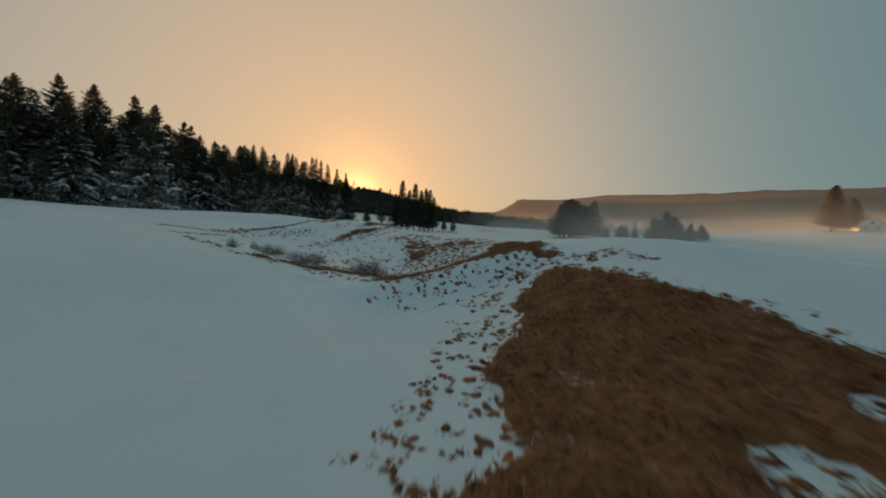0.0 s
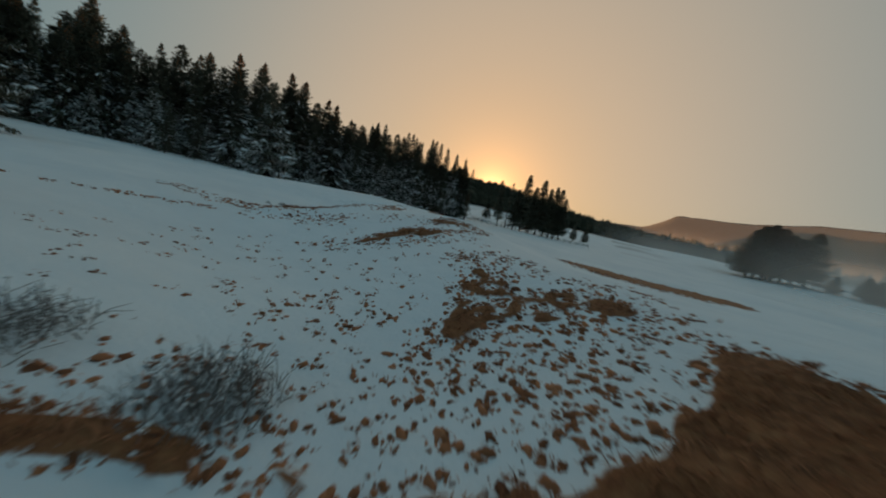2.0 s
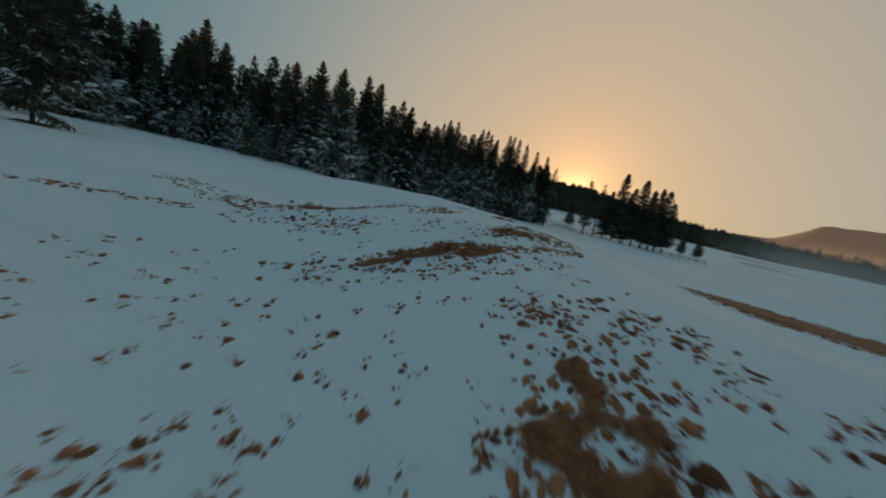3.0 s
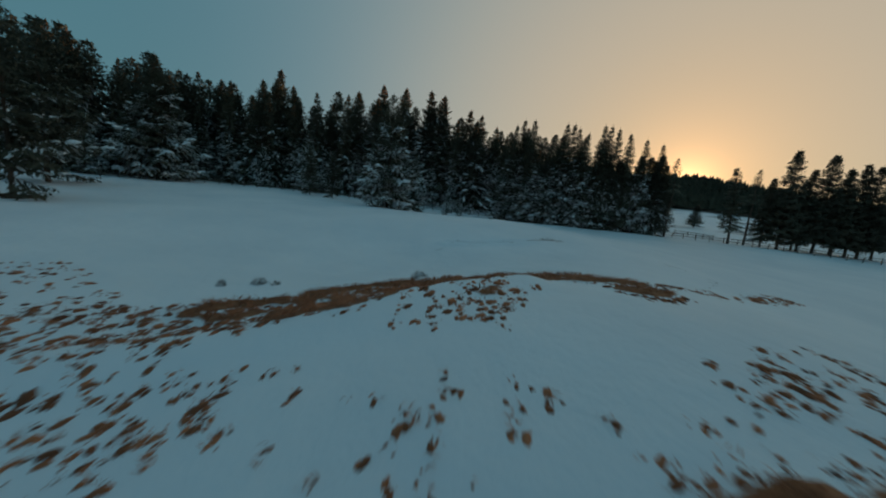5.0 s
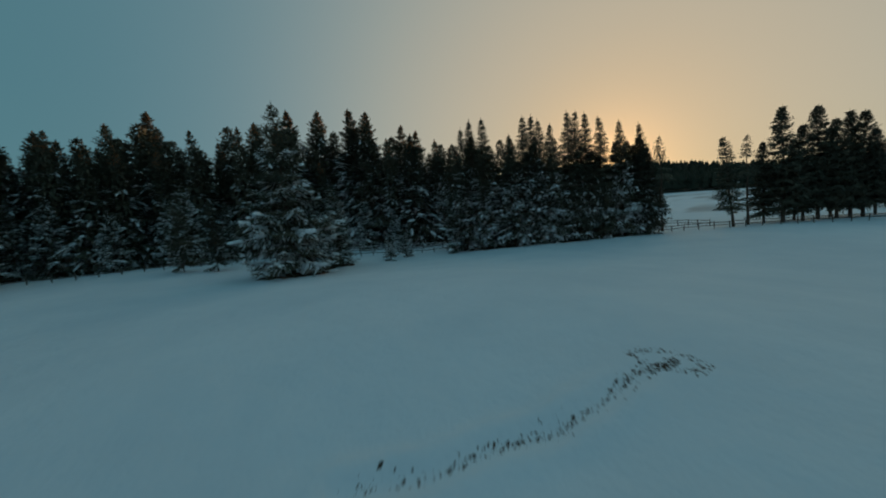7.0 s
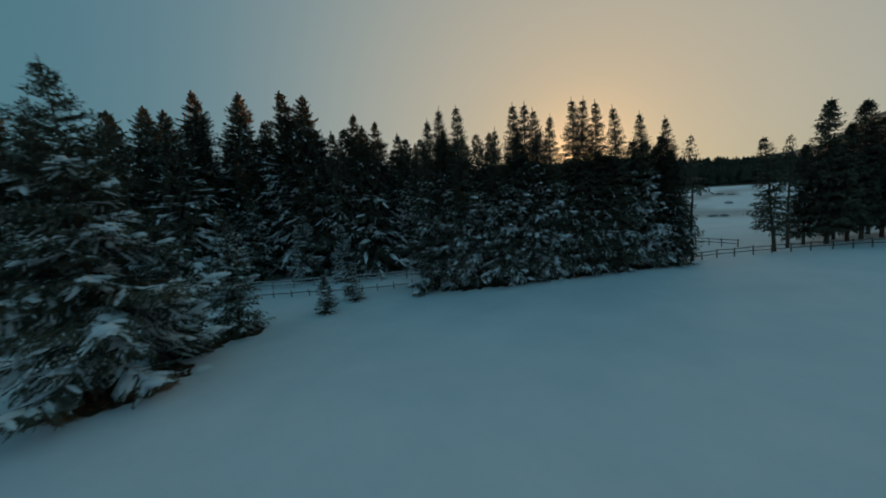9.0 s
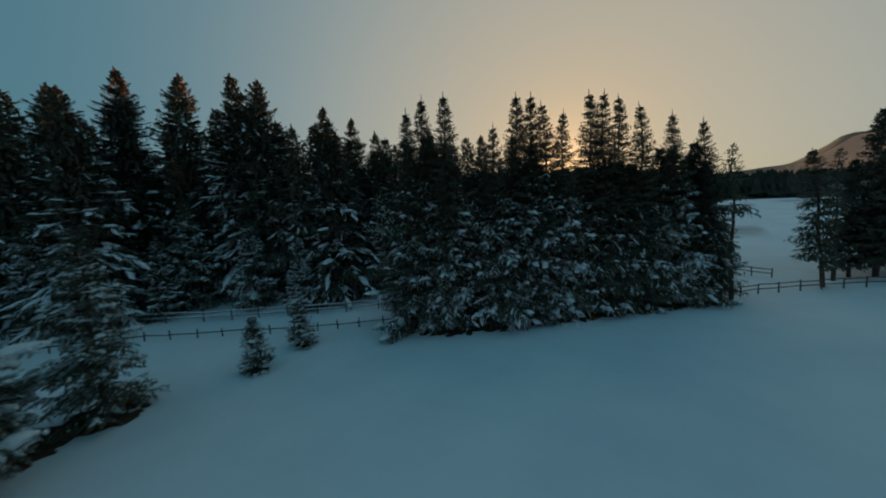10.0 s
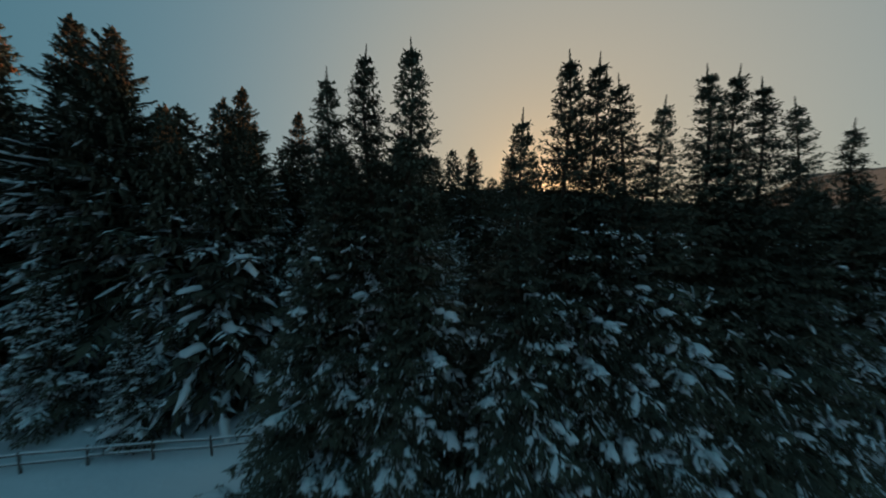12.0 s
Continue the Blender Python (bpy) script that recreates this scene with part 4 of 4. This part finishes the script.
fence([(-85, 22), (-91, 38), (-86, 56), (-82.5, 65), (-80.1, 71), (-73.9, 77.6), (-67.1, 83.8), (-64.2, 86.8), (-60.5, 90)], 2.35, 0.95, (0.55,), "low weathered wooden fence of posts and one rail", False, 2)
fence([(-89, 65), (-85.5, 72.8), (-80.4, 78.0), (-74.2, 84.3), (-69.3, 89), (-64, 94)], 3.0, 1.15, (0.45, 0.88), "two-railed wooden fence with snow on its rails", True, 3)
fence([(-34.2, 111.2), (-29.5, 115.1), (-25.6, 118.6), (-17.7, 124.2), (-8, 130), (4, 137)], 2.4, 1.15, (0.5, 0.9), "two-railed wooden fence along the meadow's end", False, 4)
fence([(-36.5, 126), (-33.7, 125.4), (-28.6, 124.0)], 2.0, 1.2, (0.5, 0.9), "short old wooden fence on the far field", False, 5)


# ---- dry grass ----
def triangles(name, v, tris, mat, shade=False):
    me = bpy.data.meshes.new(name)
    me.vertices.add(len(v))
    me.vertices.foreach_set("co", v.ravel())
    me.loops.add(tris.size)
    me.loops.foreach_set("vertex_index", tris.ravel())
    me.polygons.add(len(tris))
    me.polygons.foreach_set("loop_start", np.arange(0, tris.size, 3))
    me.polygons.foreach_set("use_smooth", np.full(len(tris), shade))
    me.update()
    me.materials.append(mat)
    return new(name, me)


def tussock_places():
    """One possible tussock in each cell of a jittered grid, kept by the share of bare ground."""
    rnd = np.random.RandomState(12)
    gx, gy = np.meshgrid(np.arange(-30, 16, 0.31), np.arange(-2.5, 66, 0.31))
    x, y = gx.ravel() + rnd.uniform(-0.2, 0.2, gx.size), gy.ravel() + rnd.uniform(-0.2, 0.2, gx.size)
    share = bare_share(x, y)
    keep = (rnd.rand(x.size) < np.clip(share * 1.25, 0, 0.95) * (0.35 + 1.3 * fbm(x / 1.1, y / 1.1, 2))) & (share > 0.03) & (bare(x, y) < 0.75)
    x, y, share = x[keep], y[keep], share[keep]
    grade = np.ones(len(x))
    for k in range(2):
        near = rnd.rand(len(x)) < 0.9
        x, y = np.concatenate([x, x[near] + rnd.normal(0, 0.13, near.sum())]), np.concatenate([y, y[near] + rnd.normal(0, 0.13, near.sum())])
        share, grade = np.concatenate([share, share[near]]), np.concatenate([grade, grade[near] * 0.7])
    return x, y, share, grade, rnd


def tussocks():
    x, y, share, grade, rnd = tussock_places()
    n = len(x)
    size = (0.04 + 0.1 * rnd.rand(n) ** 1.5) * grade * (0.75 + 0.6 * share)
    turn = 2.2 + rnd.normal(0, 0.5, n)
    ring = np.arange(7) * 2 * math.pi / 7
    v = np.zeros((n, 15, 3))
    tall = size * rnd.uniform(0.3, 0.6, n)
    for k, (q, up) in enumerate(((1.0, -0.35), (0.62, 0.75))):
        rr = size[:, None] * q * rnd.uniform(0.45, 1.45, (n, 7))
        a = np.cos(ring)[None] * rr * 1.4
        c = np.sin(ring)[None] * rr * 0.85
        v[:, 7 * k:7 * k + 7, 0] = x[:, None] + a * np.cos(turn)[:, None] - c * np.sin(turn)[:, None]
        v[:, 7 * k:7 * k + 7, 1] = y[:, None] + a * np.sin(turn)[:, None] + c * np.cos(turn)[:, None]
        v[:, 7 * k:7 * k + 7, 2] = (tall * up)[:, None]
    v[:, 14, 0], v[:, 14, 1], v[:, 14, 2] = x, y, tall
    v[:, :, 2] += land(v[:, :, 0], v[:, :, 1])
    f = [(j, (j + 1) % 7, 7 + j) for j in range(7)] + [((j + 1) % 7, 7 + (j + 1) % 7, 7 + j) for j in range(7)] + [(7 + j, 7 + (j + 1) % 7, 14) for j in range(7)]
    tris = (np.arange(n)[:, None, None] * 15 + np.array(f)[None]).reshape(-1, 3)
    return tagged(triangles("tussocks", v.reshape(-1, 3), tris, STRAW, True), "small brown grass tussocks poking out of the snow", "grass", kind="stuff")


def dry_grass():
    rnd = np.random.RandomState(9)
    n = 300000
    x, y = rnd.uniform(-25.5, 11.5, n), rnd.uniform(-2.5, 56, n)
    b = bare(x, y)
    keep = (b > 0.5) & (rnd.rand(n) < 0.3 + 0.7 * smooth(0.5, 0.9, b))
    x, y = x[keep][:50000], y[keep][:50000]
    tx, ty = tussock_places()[:2]
    i = rnd.randint(0, len(tx), 18000)
    x, y = np.concatenate([x, tx[i] + rnd.normal(0, 0.06, len(i))]), np.concatenate([y, ty[i] + rnd.normal(0, 0.06, len(i))])
    n = len(x)
    b = bare(x, y)
    z = land(x, y) + 0.03 + 0.10 * smooth(0.42, 0.7, b) * (0.4 + 1.2 * fbm(x / 0.3, y / 0.3, 2))
    length, lay = rnd.uniform(0.12, 0.32, n), rnd.uniform(0.95, 1.55, n)
    length[-len(i):] *= 0.5
    turn = 6.28 * fbm(x / 2.5, y / 2.5, 2) * 2 + rnd.normal(0, 0.7, n)
    dx, dy = np.cos(turn), np.sin(turn)
    w = rnd.uniform(0.008, 0.02, n)
    w[-len(i):] *= 0.6
    v = np.zeros((n, 5, 3))
    for k, (t, ww) in enumerate(((0, 1), (0, -1), (0.55, 0.8), (0.55, -0.8), (1.0, 0.0))):
        bend = lay * (0.5 + 0.6 * t)
        v[:, k, 0] = x + dx * length * t * np.sin(bend) - dy * w * ww
        v[:, k, 1] = y + dy * length * t * np.sin(bend) + dx * w * ww
        v[:, k, 2] = z + length * t * np.maximum(np.cos(bend), 0.15)
    tris = (np.arange(n)[:, None, None] * 5 + np.array([[0, 1, 2], [1, 3, 2], [2, 3, 4]])[None]).reshape(-1, 3)
    return tagged(triangles("dry_grass", v.reshape(-1, 3), tris, STRAW), "matted brown dry grass free of snow", "grass", kind="stuff")


def needle_litter():
    """Brown needles and soil where the big crowns keep the snow off."""
    rnd = np.random.RandomState(21)
    t, side = rnd.rand(1500), rnd.normal(0, 1.0, 1500)
    along = np.linspace(0, 1, len(FOOT))
    x, y = np.interp(t, along, [p[0] for p in FOOT]) - 0.35 * side, np.interp(t, along, [p[1] for p in FOOT]) + 0.4 * side
    for cx, cy, r, n in ((-59.2, 60.4, 3.4, 420), (-64.3, 68.6, 1.8, 170), (-63.8, 64.9, 2.2, 160), (-63.3, 76.5, 0.5, 16), (-65.0, 81.0, 0.5, 16), (-46.8, 23.8, 1.2, 40)):
        q, a = r * np.sqrt(rnd.rand(n)), rnd.uniform(0, 6.28, n)
        x, y = np.concatenate([x, cx + q * np.cos(a)]), np.concatenate([y, cy + q * np.sin(a)])
    n = len(x)
    ring = np.arange(7) * 2 * math.pi / 7
    rr = rnd.uniform(0.2, 0.6, n)[:, None] * rnd.uniform(0.5, 1.4, (n, 7))
    v = np.zeros((n, 8, 3))
    v[:, :7, 0], v[:, :7, 1] = x[:, None] + np.cos(ring) * rr, y[:, None] + np.sin(ring) * rr
    v[:, 7, 0], v[:, 7, 1] = x, y
    v[:, :, 2] = land(v[:, :, 0], v[:, :, 1]) + 0.06
    v[:, :7, 2] -= 0.10
    v[:, 7, 2] += 0.08 + 0.05 * rnd.rand(n)
    tris = (np.arange(n)[:, None, None] * 8 + np.array([(j, (j + 1) % 7, 7) for j in range(7)])[None]).reshape(-1, 3)
    return tagged(triangles("needle_litter", v.reshape(-1, 3), tris, LITTER, True), "brown needle litter under the trees", "litter", kind="stuff")


def soil_clods():
    """Dark clods thrown up along an old track in the snow."""
    rnd = np.random.RandomState(33)
    n = 640
    t = rnd.rand(n) ** 0.75
    along = np.linspace(0, 1, len(SCAR))
    x = np.interp(t, along, [p[0] for p in SCAR]) + rnd.normal(0, 0.07, n) * np.where(rnd.rand(n) < 0.15, 3.0, 1.0)
    y = np.interp(t, along, [p[1] for p in SCAR]) + rnd.normal(0, 0.09, n)
    a = rnd.uniform(0, 6.28, 150)
    x, y = np.concatenate([x, -24.2 + 0.8 * np.cos(a) + rnd.normal(0, 0.1, 150)]), np.concatenate([y, 56.7 + 0.45 * np.sin(a) + rnd.normal(0, 0.08, 150)])
    for cx, cy, sx, sy, k in ((-27.3, 48.0, 0.12, 0.2, 12), (-16.5, 59.0, 0.6, 0.15, 26), (-14.5, 58.0, 0.6, 0.3, 10), (-13.8, 57.0, 0.15, 0.6, 12), (-13.5, 55.0, 0.1, 0.6, 8)):
        x, y = np.concatenate([x, cx + rnd.normal(0, sx, k)]), np.concatenate([y, cy + rnd.normal(0, sy, k)])
    n = len(x)
    ring = np.arange(7) * 2 * math.pi / 7
    rr = (0.012 + 0.05 * rnd.rand(n) ** 2.5)[:, None] * rnd.uniform(0.5, 1.5, (n, 7))
    v = np.zeros((n, 8, 3))
    v[:, :7, 0], v[:, :7, 1] = x[:, None] + np.cos(ring) * rr, y[:, None] + 1.5 * np.sin(ring) * rr
    v[:, 7, 0], v[:, 7, 1] = x, y
    v[:, :, 2] = land(v[:, :, 0], v[:, :, 1]) + 0.012
    v[:, :7, 2] -= 0.02
    v[:, 7, 2] += 0.008 * rnd.rand(n)
    tris = (np.arange(n)[:, None, None] * 8 + np.array([(j, (j + 1) % 7, 7) for j in range(7)])[None]).reshape(-1, 3)
    return tagged(triangles("soil_clods", v.reshape(-1, 3), tris, LITTER, True), "dark soil clods along a track in the snow", "soil", kind="stuff")


tussocks()
dry_grass()
needle_litter()
soil_clods()


# ---- bare shrubs ----
def shrub(x, y, r, h, seed):
    rnd = random.Random(seed)
    root = new("shrub")
    root.location = (x, y, height(x, y))
    tagged(root, "grey leafless shrub tangled and dusted with snow", "shrub", "bare shrubs")
    twigs, snow = Heap(), Heap()
    for k in range(int(180 * r + 120 * min(1.0, r) ** 1.5)):
        a, q = rnd.uniform(0, 6.28), math.sqrt(rnd.random()) * r * rnd.uniform(0.5, 1.0)
        bx, by = q * math.cos(a), q * math.sin(a)
        t, up = rnd.uniform(0, 6.28), h * rnd.uniform(0.25, 1.1) ** 1.4 * (1.05 - 0.7 * (q / r) ** 2)
        out = rnd.uniform(0.08, 0.35) * r
        p = [(bx, by, -0.05), (bx + out * 0.4 * math.cos(t), by + out * 0.4 * math.sin(t), up * 0.6), (bx + out * math.cos(t), by + out * math.sin(t), up)]
        v, f = tube(p, [0.012, 0.009, 0.004], 3)
        twigs.add(v, f)
        if rnd.random() < 0.6:
            e = Vector(p[1]).lerp(Vector(p[2]), rnd.random())
            s = rnd.uniform(0.02, 0.055)
            v = [tuple(e + Vector(d) * s) for d in ((1.3, 0, 0), (0, 1.1, 0), (-1.2, 0, 0.1), (0, -1, 0), (0, 0, 0.9), (0, 0, -0.3))]
            snow.add(v, [(0, 1, 4), (1, 2, 4), (2, 3, 4), (3, 0, 4), (1, 0, 5), (2, 1, 5), (3, 2, 5), (0, 3, 5)])
    tagged(part("twig_tangle", twigs.v, twigs.f, GREY_TWIG, root), kind="stuff")
    tagged(part("snow_load", snow.v, snow.f, SNOW_CLUMP, root, "powdery snow caught in the twigs", True), kind="stuff")


for k, (x, y, r, h) in enumerate([(-4.3, 18.5, 1.5, 0.85), (-7.6, 16.6, 1.7, 0.6), (-9.2, 15.6, 1.0, 0.5), (-10.4, 14.3, 0.3, 0.5), (-10.2, 15.9, 0.3, 0.45), (-22.3, 43.0, 0.45, 0.28), (-21.8, 42.4, 0.3, 0.22), (-24.5, 36.3, 0.4, 0.28), (-24.7, 35.0, 0.25, 0.25), (-23.9, 36.8, 0.25, 0.2), (-28.1, 250, 2.2, 1.0), (-24.4, 246, 1.8, 0.9), (-26.5, 210.7, 1.6, 0.9), (-30.9, 175, 1.5, 0.7), (-28.6, 174.9, 1.3, 0.7)]):
    shrub(x, y, r, h, 30 + k)


# ---- the white house across the valley ----
HOUSE_WALL = simple("white_plaster", (0.68, 0.66, 0.62), (0.82, 0.8, 0.77), 1.5)
HOUSE_ROOF = simple("snowy_roof", (0.5, 0.48, 0.46), (0.8, 0.8, 0.8), 1.0)
HOUSE_DARK = simple("dark_window", (0.02, 0.02, 0.025), (0.05, 0.05, 0.06), 2.0, 0.2)


def house(x, y, turn):
    root = new("house")
    root.matrix_world = Matrix.Translation((x, y, height(x, y) - 0.3)) @ Matrix.Rotation(turn, 4, "Z")
    tagged(root, "small white gabled house with a snowy roof", "house")
    w, d, h, g = 4.0, 5.0, 3.6, 3.0
    v = [(-w, -d, 0), (w, -d, 0), (w, d, 0), (-w, d, 0), (-w, -d, h), (w, -d, h), (w, d, h), (-w, d, h), (0, -d, h + g), (0, d, h + g)]
    part("wall", v, [(0, 1, 5, 8, 4), (1, 2, 6, 5), (2, 3, 7, 9, 6), (3, 0, 4, 7)], HOUSE_WALL, root)
    heap = Heap()
    for s in (-1, 1):
        a, b = (s * (w + 0.6), h - 0.45), (0.0, h + g + 0.02)
        v = [(p[0], yy, p[1] + t) for t in (0.0, 0.28) for p in (a, b) for yy in (-d - 0.6, d + 0.6)]
        heap.add(v, [(0, 1, 3, 2), (4, 6, 7, 5), (0, 4, 5, 1), (2, 3, 7, 6), (0, 2, 6, 4), (1, 5, 7, 3)])
    part("roof", heap.v, heap.f, HOUSE_ROOF, root)
    for wx, wz in ((-1.8, 1.8), (1.8, 1.8), (0.0, 4.3)):
        v, f = box_between((wx - 0.5, -d - 0.03, wz), (wx + 0.5, -d - 0.03, wz), 0.08, 1.2)
        part("window", v, f, HOUSE_DARK, root, "dark window pane")
    v, f = tube([(1.5, 1, h + 1), (1.5, 1, h + g + 0.9)], [0.4, 0.4], 4)
    part("chimney", v, f, HOUSE_WALL, root)


house(214, 166, radians(-35))


# ---- sheets standing in for evening haze and mist ----
# see-through surface; the veil attribute sets how far it covers what lies behind
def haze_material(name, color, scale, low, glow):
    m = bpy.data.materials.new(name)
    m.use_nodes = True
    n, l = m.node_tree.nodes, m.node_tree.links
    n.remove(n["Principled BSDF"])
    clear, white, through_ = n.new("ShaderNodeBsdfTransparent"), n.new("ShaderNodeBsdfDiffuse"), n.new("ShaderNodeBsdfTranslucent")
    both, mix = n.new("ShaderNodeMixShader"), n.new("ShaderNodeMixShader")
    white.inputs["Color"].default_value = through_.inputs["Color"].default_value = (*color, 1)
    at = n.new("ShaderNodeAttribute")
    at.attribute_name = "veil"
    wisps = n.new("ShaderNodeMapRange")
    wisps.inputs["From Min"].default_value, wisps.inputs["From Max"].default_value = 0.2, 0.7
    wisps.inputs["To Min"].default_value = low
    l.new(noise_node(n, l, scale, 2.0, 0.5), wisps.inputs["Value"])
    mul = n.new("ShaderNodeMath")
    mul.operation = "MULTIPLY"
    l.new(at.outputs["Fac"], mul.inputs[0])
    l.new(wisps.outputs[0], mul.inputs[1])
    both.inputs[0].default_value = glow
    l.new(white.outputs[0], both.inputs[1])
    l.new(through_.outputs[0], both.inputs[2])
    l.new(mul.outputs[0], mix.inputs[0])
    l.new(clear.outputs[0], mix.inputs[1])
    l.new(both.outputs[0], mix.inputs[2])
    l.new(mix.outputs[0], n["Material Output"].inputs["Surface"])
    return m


# the warm light of hazy air is put into this sheet's colour
HAZE = haze_material("haze_tinted_sheet", (1.0, 0.74, 0.6), 0.0015, 0.85, 0.14)
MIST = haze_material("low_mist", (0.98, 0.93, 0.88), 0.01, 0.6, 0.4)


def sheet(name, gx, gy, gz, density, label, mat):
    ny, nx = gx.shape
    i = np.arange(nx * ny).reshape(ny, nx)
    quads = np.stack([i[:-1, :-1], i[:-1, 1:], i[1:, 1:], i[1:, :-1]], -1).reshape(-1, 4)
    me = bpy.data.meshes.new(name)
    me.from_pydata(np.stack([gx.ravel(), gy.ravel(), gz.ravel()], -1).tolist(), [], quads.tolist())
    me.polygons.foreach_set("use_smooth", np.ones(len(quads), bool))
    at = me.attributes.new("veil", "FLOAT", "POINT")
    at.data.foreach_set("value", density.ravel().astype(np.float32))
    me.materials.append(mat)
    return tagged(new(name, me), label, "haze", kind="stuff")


# added curved sheet that pales the mountains up to their crest, as haze would
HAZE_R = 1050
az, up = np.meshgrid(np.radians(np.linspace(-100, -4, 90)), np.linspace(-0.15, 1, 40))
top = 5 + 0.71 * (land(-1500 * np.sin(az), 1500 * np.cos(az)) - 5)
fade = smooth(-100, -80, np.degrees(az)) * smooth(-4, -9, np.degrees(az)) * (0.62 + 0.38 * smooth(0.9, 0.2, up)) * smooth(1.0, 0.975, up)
sheet("haze", -HAZE_R * np.sin(az), HAZE_R * np.cos(az), 8 + (top - 8) * up, 0.62 * fade, "see-through tinted sheet imitating evening haze before the mountains", HAZE)

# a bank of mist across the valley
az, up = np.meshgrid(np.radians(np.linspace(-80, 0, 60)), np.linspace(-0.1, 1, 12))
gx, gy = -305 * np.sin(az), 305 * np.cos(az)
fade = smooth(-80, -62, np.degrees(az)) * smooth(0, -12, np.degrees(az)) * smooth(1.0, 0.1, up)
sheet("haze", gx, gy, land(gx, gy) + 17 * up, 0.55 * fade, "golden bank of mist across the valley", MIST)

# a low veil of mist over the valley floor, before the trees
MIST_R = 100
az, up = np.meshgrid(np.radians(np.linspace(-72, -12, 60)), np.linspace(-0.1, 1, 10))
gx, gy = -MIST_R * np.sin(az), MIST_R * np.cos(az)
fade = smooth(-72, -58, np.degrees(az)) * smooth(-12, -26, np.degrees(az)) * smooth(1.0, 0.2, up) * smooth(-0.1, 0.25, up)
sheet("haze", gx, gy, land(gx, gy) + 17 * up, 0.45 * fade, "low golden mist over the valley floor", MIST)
